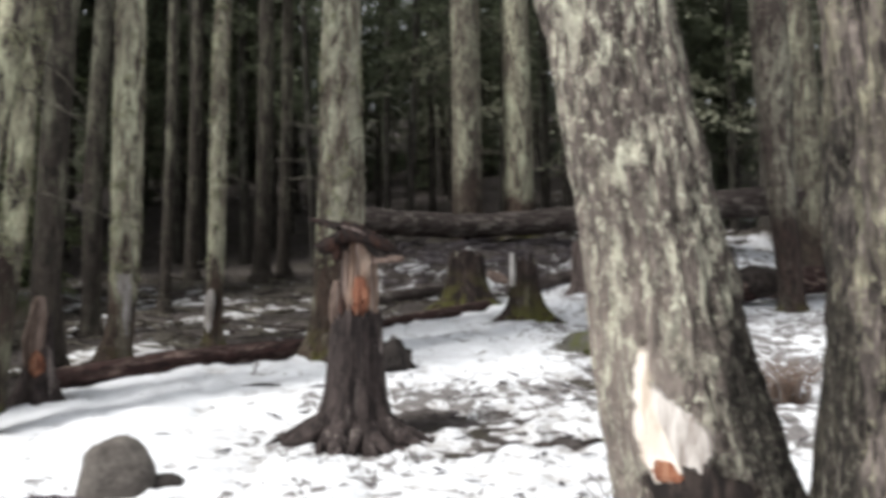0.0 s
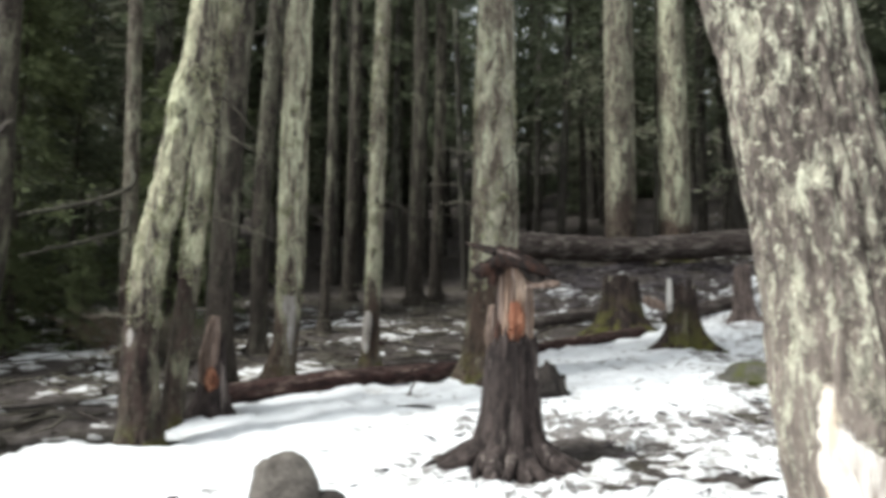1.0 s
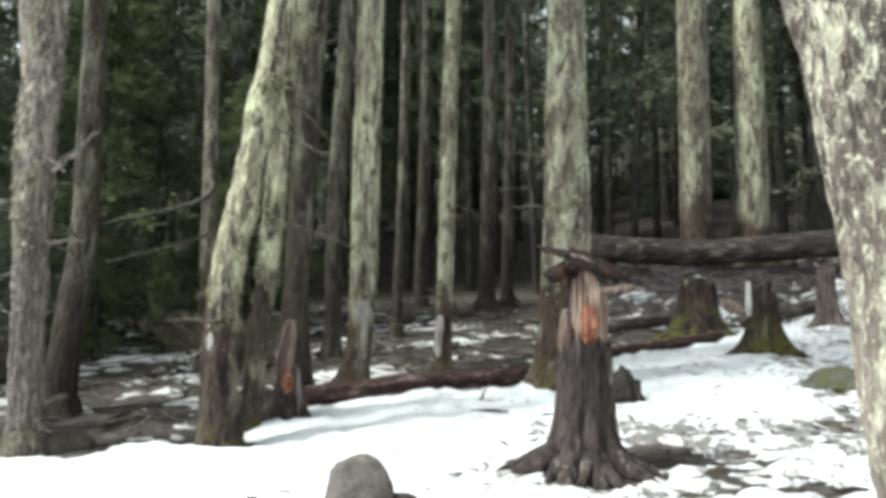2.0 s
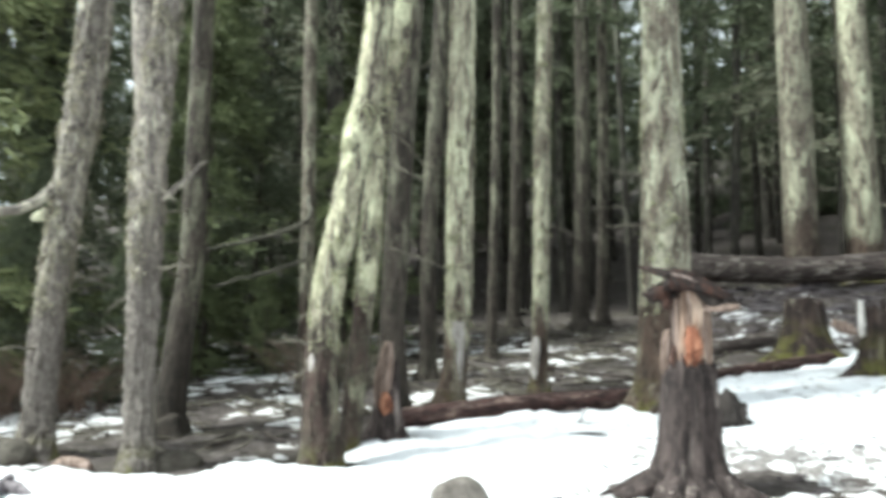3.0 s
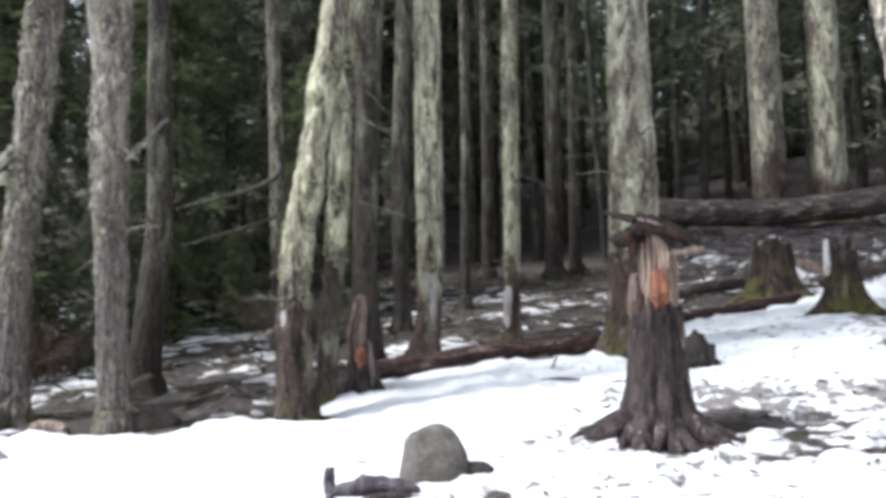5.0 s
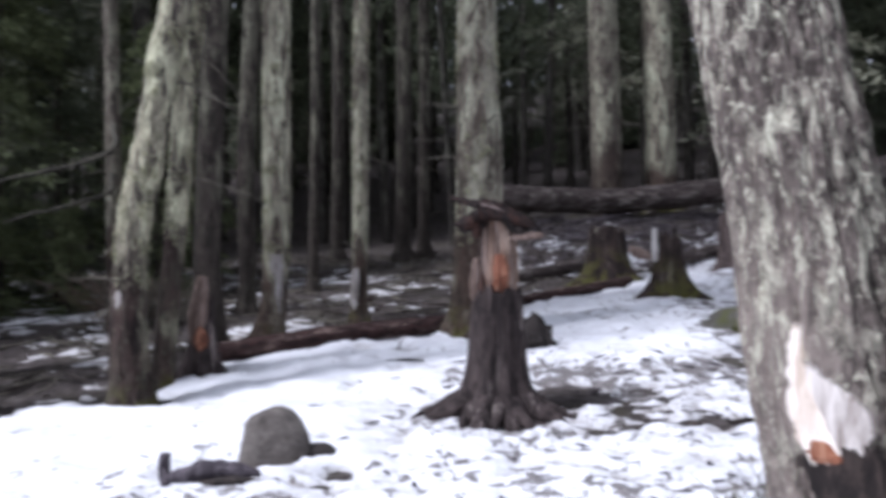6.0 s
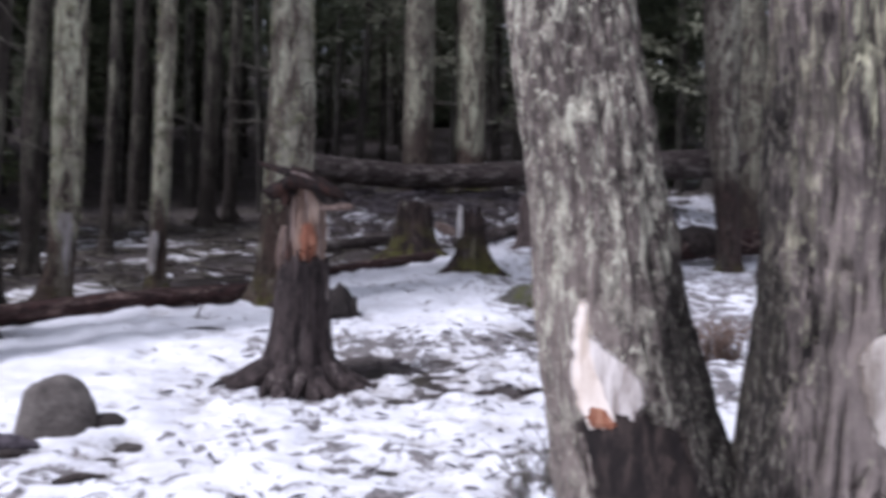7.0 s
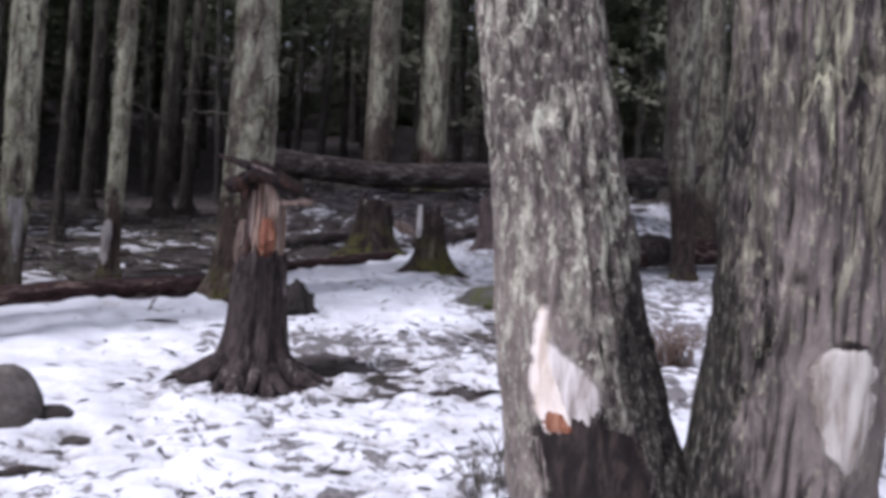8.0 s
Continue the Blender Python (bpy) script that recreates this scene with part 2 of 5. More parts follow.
WOOD_CHAR = wood("blackened_wood", (0.012, 0.009, 0.008), (0.035, 0.027, 0.023), (0.075, 0.058, 0.05))
WOOD_DEAD = wood("dead_branch_wood", (0.06, 0.053, 0.043), (0.13, 0.115, 0.09), (0.22, 0.2, 0.155))
WOOD_LIMB = wood("shaded_limb_wood", (0.035, 0.032, 0.025), (0.075, 0.068, 0.053), (0.13, 0.12, 0.09))
WOOD_BROWN = wood("brown_split_wood", (0.042, 0.031, 0.028), (0.105, 0.078, 0.07), (0.2, 0.155, 0.14))
WOOD_TAN = wood("tan_broken_wood", (0.1, 0.07, 0.055), (0.21, 0.15, 0.125), (0.32, 0.245, 0.21))


def snow_material():
    m, n, l, b = material("old_snow", 0.55)
    v = coords(n, l, (1, 1, 1), 0, True)
    grime = fbm(n, l, v, 2.3, 6, 0.6, 0.5)
    specks = fbm(n, l, v, 55, 3, 0.7)
    colour = ramp(n, l, grime, [(0.25, (0.56, 0.56, 0.58)), (0.5, (0.73, 0.735, 0.76)), (0.75, (0.83, 0.84, 0.86))])
    depth = n.new("ShaderNodeAttribute")
    depth.attribute_name = "depth"
    frayed = n.new("ShaderNodeMath")
    frayed.operation = "ADD"
    l.new(depth.outputs["Fac"], frayed.inputs[0])
    l.new(ramp(n, l, fbm(n, l, v, 14, 5, 0.7), [(0.35, 0.0), (0.65, 0.36)]), frayed.inputs[1])
    # dirt of thin snow; the same colour also paints the dents' grey shading
    dirt_and_dent_shade = ramp(n, l, fbm(n, l, v, 30, 4, 0.7), [(0.4, (0.16, 0.14, 0.125)), (0.6, (0.42, 0.4, 0.385))])
    colour = mix(n, l, ramp(n, l, frayed.outputs[0], [(0.12, 0.9), (0.4, 0.32), (0.72, 0.0)]), colour, dirt_and_dent_shade)
    bits = ramp(n, l, specks, [(0.7, 0.0), (0.74, 0.8)])
    colour = mix(n, l, times(n, l, bits, ramp(n, l, grime, [(0.4, 1.0), (0.6, 0.1)])), colour, (0.1, 0.08, 0.06))
    trod_ = n.new("ShaderNodeAttribute")
    trod_.attribute_name = "trod"
    leaf = n.new("ShaderNodeMath")
    leaf.operation = "MULTIPLY_ADD"
    leaf.inputs[1].default_value = 0.184
    l.new(trod_.outputs["Fac"], leaf.inputs[0])
    l.new(fbm(n, l, v, 7.5, 6, 0.68, 0.5), leaf.inputs[2])
    mush = ramp(n, l, fbm(n, l, v, 40, 4, 0.7), [(0.38, (0.035, 0.029, 0.026)), (0.62, (0.2, 0.178, 0.17))])
    colour = mix(n, l, ramp(n, l, leaf.outputs[0], [(0.625, 0.0), (0.675, 0.92)]), colour, mush)
    l.new(colour, b.inputs["Base Color"])
    bump(n, l, b, fbm(n, l, v, 16, 6, 0.65), 0.4, 0.035)
    return m


def litter_material():
    m, n, l, b = material("forest_litter", 0.95)
    v = coords(n, l, (1, 1, 1), 0, True)
    f = fbm(n, l, v, 9, 8, 0.75, 0.8)
    g = fbm(n, l, v, 1.3, 4, 0.6)
    colour = ramp(n, l, f, [(0.3, (0.02, 0.016, 0.015)), (0.5, (0.062, 0.051, 0.047)), (0.7, (0.18, 0.16, 0.15))])
    colour = mix(n, l, ramp(n, l, g, [(0.5, 0.0), (0.66, 0.45)]), colour, (0.045, 0.042, 0.02))
    l.new(colour, b.inputs["Base Color"])
    bump(n, l, b, f, 1.0, 0.04)
    return m


def rock_material(name, a, c, moss):
    m, n, l, b = material(name, 0.9)
    v = coords(n, l, (1, 1, 1), 9.0)
    f = fbm(n, l, v, 6, 8, 0.7, 0.4)
    colour = ramp(n, l, f, [(0.3, a), (0.7, c)])
    colour = mix(n, l, ramp(n, l, fbm(n, l, v, 40, 4, 0.7), [(0.45, 0.0), (0.7, 0.6)]), colour, tuple(k * 0.5 for k in a))
    if moss:
        colour = mix(n, l, ramp(n, l, fbm(n, l, v, 4.5, 5, 0.6), [(0.5 - moss * 0.25, 0.0), (0.62 - moss * 0.2, 1.0)]), colour, (0.07, 0.075, 0.02))
    l.new(colour, b.inputs["Base Color"])
    bump(n, l, b, f, 0.8, 0.03)
    return m


def leaf_material(name, a, c):
    m, n, l, b = material(name, 0.65)
    g = n.new("ShaderNodeNewGeometry")
    colour = ramp(n, l, g.outputs["Random Per Island"], [(0.0, a), (1.0, c)])
    l.new(colour, b.inputs["Base Color"])
    thin = n.new("ShaderNodeBsdfTranslucent")
    l.new(colour, thin.inputs["Color"])
    both = n.new("ShaderNodeMixShader")
    both.inputs[0].default_value = 0.35
    l.new(b.outputs[0], both.inputs[1])
    l.new(thin.outputs[0], both.inputs[2])
    l.new(both.outputs[0], n["Material Output"].inputs["Surface"])
    return m


SNOW = snow_material()
LITTER = litter_material()
ROCK = rock_material("grey_stone", (0.07, 0.06, 0.053), (0.19, 0.168, 0.15), 0)
LUMP_DARK = rock_material("dark_lump", (0.018, 0.015, 0.014), (0.06, 0.05, 0.045), 0)
ROCK_MOSS = rock_material("mossy_stone", (0.05, 0.048, 0.04), (0.14, 0.13, 0.11), 0.3)
ROCK_TURF = rock_material("mossy_turf", (0.035, 0.028, 0.022), (0.12, 0.108, 0.09), 0)
NEEDLES = leaf_material("fir_needles", (0.075, 0.088, 0.056), (0.165, 0.185, 0.115))
# lightest needles: the sun on these firs is put into the colour
NEEDLES_SUNLIT = leaf_material("sunlit_toned_needles", (0.11, 0.13, 0.06), (0.24, 0.26, 0.13))
NEEDLES_LIGHT = leaf_material("young_needles", (0.09, 0.108, 0.05), (0.19, 0.215, 0.11))
LICHEN = leaf_material("hanging_lichen", (0.15, 0.155, 0.11), (0.34, 0.345, 0.25))
LICHEN_TAN = leaf_material("tan_lichen", (0.17, 0.155, 0.115), (0.38, 0.35, 0.27))
LICHEN_YELLOW = leaf_material("yellow_green_lichen", (0.2, 0.2, 0.125), (0.46, 0.455, 0.31))


# ---- helpers for building ----
def smooth(a, b, x):
    t = min(1.0, max(0.0, (x - a) / (b - a)))
    return t * t * (3 - 2 * t)


def n3(x, y, z=0.0):
    return noise.noise(Vector((x, y, z)))


def hill(x, y):
    far = max(0.0, abs(y) - 70)
    h = 0.16 * max(-70.0, min(70.0, y)) + 0.16 * max(0.0, min(70.0, y) - 17) + 0.03 * far * (1 if y > 0 else -1)
    h += 0.66 * smooth(11.5, 13.2, y - 0.1 * n3(x * 1.2, 3.1)) * smooth(-2.4, -0.4, x) * (1 - smooth(15, 24, y))
    h += 0.25 * n3(x * 0.16, y * 0.16, 12) * smooth(14, 22, y)
    h += 0.05 * n3(x * 0.45, y * 0.45, 5) + 0.02 * n3(x * 1.7, y * 1.7, 9)
    return h


def link(name, verts, faces, mat, parent=None, label="", flat=False):
    me = bpy.data.meshes.new(name)
    me.from_pydata(verts, [], faces)
    me.update()
    if not flat:
        me.polygons.foreach_set("use_smooth", [True] * len(me.polygons))
    me.materials.append(mat)
    ob = new(name, me)
    if parent:
        ob.parent = parent
    if label:
        ob["label"] = label
    return ob


def thing(name, at, label, category, group="", kind=""):
    ob = new(name)
    ob.empty_display_size = 0.1
    ob.location = at
    return tagged(ob, label, category, group, kind)


def spline(points, k):
    """A smooth line through points of any dimension, k steps between two of them."""
    P = [np.array(p, float) for p in points]
    P = [2 * P[0] - P[1]] + P + [2 * P[-1] - P[-2]]
    out = []
    for i in range(1, len(P) - 2):
        a, b, c, d = P[i - 1:i + 3]
        for s in range(k):
            t = s / k
            out.append(0.5 * (2 * b + (c - a) * t + (2 * a - 5 * b + 4 * c - d) * t * t + (3 * b - a - 3 * c + d) * t ** 3))
    return out + [P[-2]]


def tube(path, sides, shape=None, close=True):
    """A skin round a path of (x, y, z, r); shape(angle, i, r) gives the radius there."""
    verts, faces = [], []
    P = [Vector(p[:3]) for p in path]
    side = None
    for i, p in enumerate(path):
        way = (P[min(i + 1, len(P) - 1)] - P[max(i - 1, 0)]).normalized()
        if side is None:
            side = way.orthogonal().normalized() if abs(way.z) < 0.9 else Vector((1, 0, 0))
        side = (side - way * side.dot(way)).normalized()
        up = way.cross(side)
        for j in range(sides):
            a = 2 * math.pi * j / sides
            r = shape(a, i, p[3]) if shape else p[3]
            verts.append(P[i] + (side * math.cos(a) + up * math.sin(a)) * r)
    for i in range(len(path) - 1):
        for j in range(sides):
            k = (j + 1) % sides
            faces.append((i * sides + j, i * sides + k, (i + 1) * sides + k, (i + 1) * sides + j))
    if close:
        faces.append(tuple(range(sides))[::-1])
        faces.append(tuple(range((len(path) - 1) * sides, len(path) * sides)))
    return verts, faces


def merge(pieces):
    verts, faces = [], []
    for v, f in pieces:
        k = len(verts)
        verts += list(v)
        faces += [tuple(i + k for i in q) for q in f]
    return verts, faces


# ---- ground and snow ----
def axis(*spans):
    out = [spans[0][0]]
    for a, b, step in spans:
        k = max(1, round((b - a) / step))
        out += [a + (b - a) * (i + 1) / k for i in range(k)]
    return out


def sheet(name, xs, ys, z, mat, label, category):
    verts = [(x, y, z(x, y)) for y in ys for x in xs]
    w = len(xs)
    faces = [(j * w + i, j * w + i + 1, (j + 1) * w + i + 1, (j + 1) * w + i) for j in range(len(ys) - 1) for i in range(w - 1)]
    return tagged(link(name, verts, faces, mat), label, category, "", "structure")


def litter_top(x, y):
    near = smooth(0, 1.5, y) * (1 - smooth(26, 40, y)) * (1 - smooth(11, 20, abs(x)))
    return hill(x, y) + near * (0.025 * n3(x * 3, y * 3, 2) + 0.012 * n3(x * 9, y * 9, 4))


sheet("ground", axis((-900, -60, 84), (-60, -24, 3), (-24, -12, 0.6), (-12, 12, 0.12), (12, 24, 0.6), (24, 60, 3), (60, 900, 84)),
      axis((-900, -60, 84), (-60, 1, 3), (1, 18, 0.12), (18, 48, 0.5), (48, 90, 2), (90, 900, 81)),
      litter_top, LITTER, "brown forest floor of needles and twigs on a slope", "ground")

EDGE = [(-14, 4.15), (-6.4, 4.4), (-5.8, 4.48), (-5.1, 4.66), (-4.3, 4.8), (-3.2, 5.35), (-2.9, 6.5), (-1.1, 7.55), (-0.4, 9.2), (0.5, 10.4), (1.0, 11.2), (1.4, 12.0), (2.2, 12.6), (14, 12.8)]
# first entry follows the stump's cast shadow, darkened by laying litter bare
BARE = [(-0.1, 5.56, 0.28, 0.2, 1.5), (0.5, 5.0, 0.8, 0.45, 0.1), (1.2, 6.5, 0.9, 0.4, 0.15), (-0.5, 4.9, 0.6, 0.25, 0.3), (0.75, 4.93, 0.3, 0.06, 0.7),
        (1.0, 2.3, 0.8, 0.5, 1.2), (-1.87, 3.98, 0.28, 0.1, 1.0), (-1.55, 3.86, 0.2, 0.04, 0.8), (2.4, 5.8, 0.25, 0.12, 1.3), (-4.2, 5.0, 0.4, 0.25, 0.9),
        (-5.4, 5.0, 0.4, 0.25, 0.9), (-3.0, 5.4, 0.35, 0.2, 0.8), (-2.9, 6.2, 0.4, 0.15, 0.7), (-1.28, 5.32, 0.4, 0.12, 0.45), (0.95, 9.3, 0.4, 0.25, 0.5), (-1.75, 6.9, 0.6, 0.1, 0.3), (4.3, 11.6, 1.2, 0.8, -0.5), (0.6, 12.8, 2.6, 0.35, 0.1),
        (-6.9, 5.4, 1.0, 0.22, -0.8), (-4.8, 5.4, 0.7, 0.35, 0.5), (1.5, 9.8, 0.6, 0.4, -0.35), (2.1, 11.0, 0.8, 0.5, -0.4), (0.2, 10.2, 0.5, 0.3, -0.25), (1.1, 12.0, 0.9, 0.3, -0.3), (0.7, 11.3, 0.5, 0.25, -0.3), (-0.3, 11.6, 0.6, 0.3, -0.25), (2.6, 12.0, 0.6, 0.3, -0.3),
        (1.1, 6.8, 0.35, 0.2, -0.3), (0.7, 5.8, 1.2, 1.1, 0.14)]


def edge_y(x):
    for (a, p), (b, q) in zip(EDGE, EDGE[1:]):
        if a <= x <= b:
            return p + (q - p) * (x - a) / (b - a)
    return 8.0


def trodden(x, y):
    """How much the snow is trodden and strewn with litter, 0 to 1."""
    return max(smooth(-1.6, -0.3, x) * (0.5 + 0.5 * smooth(4.3, 5.0, y)) * (1 - 0.75 * smooth(6.0, 6.8, y) * (1 - smooth(0.7, 1.2, x))), 0.65 * smooth(-3.2, -1.8, x) * (1 - smooth(4.0, 4.8, y))) * smooth(2.6, 3.4, y)


def cover(x, y):
    """Above zero the snow lies; below it the litter shows."""
    d = edge_y(x) - y + 0.35 * n3(x * 1.1, y * 1.1, 7) + 0.3 * n3(x * 3.7, y * 4.2, 17) + 0.16 * n3(x * 10, y * 11, 27)
    trod = trodden(x, y)
    thin = 0.22 * (1 - smooth(-3.2, -2.6, x))
    c = -0.0 - 0.1 * smooth(-6, -4.5, x) * (1 - smooth(-2.5, -1, x)) - 0.17 * smooth(-2.5, -1.0, x) * (1 - smooth(1.5, 2.6, x)) + (0.9 - 0.3 * trod) * smooth(-0.25 - thin, 0.3 + thin, d)
    for bx, by, rx, ry, k in BARE:
        q = ((x - bx) / rx) ** 2 + ((y - by) / ry) ** 2
        if q < 6:
            c -= k * math.exp(-q)
    c -= 0.32 * smooth(12.5, 15.0, y) * (1 - 0.55 * smooth(1, 3, x))
    c += 0.34 * n3(x * 1.2, y * 1.1, 1) + (0.3 - 0.02 * trod) * n3(x * 3.4, y * 3.6, 3) + (0.2 + 0.26 * trod) * n3(x * 6, y * 10, 5) + (0.14 + 0.2 * trod) * n3(x * 11, y * 17, 2)
    return c


def dents(x, y):
    """Thawed footprints and hollows in the trodden snow, 0 to 1."""
    if not (-4 < x < 3 and 2.5 < y < 9):
        return 0.0
    worn = smooth(-3.6, -1.6, x) * (1 - smooth(2, 3, x)) * smooth(2.6, 3.4, y) * (1 - smooth(7, 9, y))
    return worn * (smooth(0.12, 0.42, n3(x * 4.6, y * 7.5, 21)) * 0.8 + smooth(0.15, 0.45, n3(x * 9, y * 14, 25)) * 0.25)


def snow_top(x, y):
    if not (-13.5 < x < 13.5 and -11.5 < y < 25.5):
        return hill(x, y) - 0.3
    c = cover(x, y)
    t = 0.065 * math.tanh(c * 2.0) if c > 0 else max(-0.06, 0.3 * c)
    return hill(x, y) + t + 0.016 * n3(x * 4.5, y * 5.5, 8) + 0.024 * n3(x * 2.3, y * 2.3, 6) + 0.007 * n3(x * 9, y * 13, 8) - 0.035 * dents(x, y)


snow = sheet("snow", axis((-14, -7, 0.2), (-7, 3.4, 0.04), (3.4, 6, 0.1), (6, 14, 0.4)),
      axis((-12, 2.4, 0.6), (2.4, 8.5, 0.035), (8.5, 14, 0.07), (14, 26, 0.3)),
      snow_top, SNOW, "patchy old snow with trodden hollows and dirt", "snow")
depth = snow.data.attributes.new("depth", "FLOAT", "POINT")
# dents cut the depth, which puts their shading into the snow colour
depth.data.foreach_set("value", [max(0.0, min(1.0, cover(v.co.x, v.co.y) - 0.5 * dents(v.co.x, v.co.y))) for v in snow.data.vertices])
litter_strewn = snow.data.attributes.new("trod", "FLOAT", "POINT")
litter_strewn.data.foreach_set("value", [trodden(v.co.x, v.co.y) * (0.45 + 0.55 * smooth(-0.25, 0.25, n3(v.co.x * 0.9, v.co.y * 0.9, 31))) for v in snow.data.vertices])


# ---- trees ----
def trunk(parent, pts, seed, mat, sides=28, steps=8, flare=0.5, lobes=5, rough=0.05, relief=0.0, bald=(), name="trunk", label="", long=1.0):
    """A trunk through (x, y, z, r) given from the tree's foot, spread out into root lobes at the bottom."""
    line = spline(pts, steps)
    rnd = random.Random(seed)
    turn = rnd.uniform(0, 6.28)

    def shape(a, i, r):
        x, y, z, _ = line[i]
        low = math.exp(-max(0.0, z) / (0.09 + r * 0.4))
        lobe = 0.45 + 0.55 * math.sin(lobes * a + turn + 0.6 * math.sin(2 * a + seed))
        ca, sa = math.cos(a), math.sin(a)
        k = 1 + flare * low * (0.35 + lobe)
        k += rough * n3(ca * 1.5 + seed, sa * 1.5, z * 1.6) + rough * 0.7 * n3(ca * 5 + seed, sa * 5, z * 2.6) + rough * 0.5 * n3(ca * 3 + seed, sa * 3, z * 7)
        bare = relief
        for z0, z1, a0, a1 in bald:
            d = (a - (a0 + a1) / 2 + math.pi) % (2 * math.pi) - math.pi
            bare *= 1 - smooth(-0.04, 0.03, min(z - z0, z1 - z)) * smooth(-0.1, 0.08, (a1 - a0) / 2 - abs(d))
        if relief:
            q = r / 0.03
            k += bare / r * (n3(ca * q + seed, sa * q, z * 9 / long) + 0.6 * n3(ca * q * 2.2, sa * q * 2.2, z * 22 / long + seed) - 1.4 * max(0.0, 0.12 - abs(n3(ca * q * 0.8, sa * q * 0.8 + seed, z * 5 / long))) / 0.12)
        return r * k

    v, f = tube(line, sides, shape)
    trunk.line, trunk.shape = line, shape
    return link(name, v, f, mat, parent, label)


def limb(parent, path, mat, name="branch", label="", sides=7):
    line = spline(path, 5)
    s = random.random() * 50
    line = [(p[0] + 0.03 * n3(i * 0.7, s), p[1] + 0.03 * n3(s, i * 0.7), p[2] + 0.03 * n3(i * 0.6, s, 4), max(0.003, p[3])) for i, p in enumerate(line)]
    v, f = tube(line, sides)
    return link(name, v, f, mat, parent, label)


def sprays(rnd, at, way, count, size, spread, droop, verts, faces):
    """Small pointed sprays of needles strewn along a twig."""
    for _ in range(count):
        d = Vector((rnd.gauss(0, 1), rnd.gauss(0, 1), rnd.gauss(-droop, 0.6))) * spread + way
        d.normalize()
        s = size * rnd.uniform(0.6, 1.4)
        w = d.cross(Vector((rnd.gauss(0, 1), rnd.gauss(0, 1), rnd.gauss(0, 1))))
        if w.length < 1e-4:
            continue
        w = w.normalized() * s * 0.095
        p = at + Vector((rnd.gauss(0, 0.05), rnd.gauss(0, 0.05), rnd.gauss(0, 0.05)))
        k = len(verts)
        verts += [p, p + d * s * 0.45 + w, p + d * s, p + d * s * 0.45 - w]
        faces.append((k, k + 1, k + 2, k + 3))


def crown_mesh(seed, low, top, reach, branches, per, size, droop=0.35, thin=0.0, tuft=4):
    """Boughs in loose whorls between two heights, each hung with sprays, shorter towards the tip."""
    rnd = random.Random(seed)
    verts, faces = [], []
    for _ in range(branches):
        u = rnd.random() ** 0.85
        z = low + (top - low) * u
        length = reach * (1 - u) ** 0.75 * rnd.uniform(0.5, 1.15) * (0.55 + 0.45 * smooth(0, 0.15, u)) + 0.12
        a = rnd.uniform(0, 6.283)
        out = Vector((math.cos(a), math.sin(a), 0))
        rise = rnd.uniform(-0.15, 0.25)
        for j in range(per):
            s = (j + rnd.random()) / per
            if s < 0.12 + thin:
                continue
            p = out * length * s + Vector((0, 0, z + length * (rise * s - droop * s * s)))
            p += out.cross(Vector((0, 0, 1))) * rnd.gauss(0, 0.16) * length * (1.05 - s) * 0.9
            sprays(rnd, p, out * 0.8, tuft, size, 0.6, droop, verts, faces)
    return verts, faces


def limb_set(seed, low, top, reach, count, r):
    rnd = random.Random(seed)
    pieces = []
    for _ in range(count):
        u = rnd.random()
        z = low + (top - low) * u
        a = rnd.uniform(0, 6.283)
        length = reach * (1 - 0.5 * u) * rnd.uniform(0.4, 1.1)
        ca, sa = math.cos(a), math.sin(a)
        pts = [(0, 0, z, r), (ca * length * 0.4, sa * length * 0.4, z + length * 0.05, r * 0.6), (ca * length, sa * length, z - length * rnd.uniform(0.05, 0.35), r * 0.2)]
        pieces.append(tube(spline(pts, 3), 4))
    return merge(pieces)


CROWNS = [crown_mesh(k, 0.0, 9.0, 1.8, 45, 10, 0.27) for k in (11, 12)]


def crown(parent, k, at, scale, mat=None):
    v, f = CROWNS[k % len(CROWNS)]
    ob = link("crown", v, f, mat or NEEDLES, parent, "dark green needled boughs", True) if k not in crown.made else new("crown", crown.made[k])
    crown.made[k] = ob.data
    ob.parent = parent
    ob.location, ob.scale = at, (scale, scale, scale)
    ob.rotation_euler = (0, 0, k * 1.7 + at[0] * 5)
    return ob


crown.made = {}


def tufts(parent, seed, count, low, high, size, mat, clear=0.0):
    """Small beards and flakes of lichen that stand off the bark of the trunk built last."""
    rr = random.Random(seed)
    line, shape = trunk.line, trunk.shape
    verts, faces = [], []
    rows_ = [i for i, p in enumerate(line) if low < p[2] < high]
    while len(faces) < count * 4:
        i = rr.choice(rows_)
        a = rr.uniform(0, 6.283)
        if n3(math.cos(a) * 1.3 + seed, math.sin(a) * 1.3, line[i][2] * 1.7) < clear:
            continue
        r = shape(a, i, line[i][3])
        out = Vector((math.cos(a), math.sin(a), 0))
        side = Vector((-out.y, out.x, 0))
        p = Vector(line[i][:3]) + out * r
        for _ in range(4):
            q = p + side * rr.gauss(0, size * 0.5) + Vector((0, 0, rr.gauss(0, size * 0.7)))
            L, w = size * rr.uniform(0.6, 1.5), size * rr.uniform(0.15, 0.4)
            tip = q + out * L * rr.uniform(0.1, 0.45) + side * rr.gauss(0, L * 0.25) + Vector((0, 0, -L))
            k = len(verts)
            verts += [q - side * w - out * 0.01, q + side * w - out * 0.01, q + side * w * 0.8 + out * w * 0.6 + (tip - q) * 0.5, tip, q - side * w * 0.8 + out * w * 0.3 + (tip - q) * 0.5]
            faces.append((k, k + 1, k + 2, k + 3, k + 4))
    ob = link("lichen", verts, faces, mat, parent, "ragged tufts of pale lichen", True)
    ob["kind"] = "stuff"
    return ob


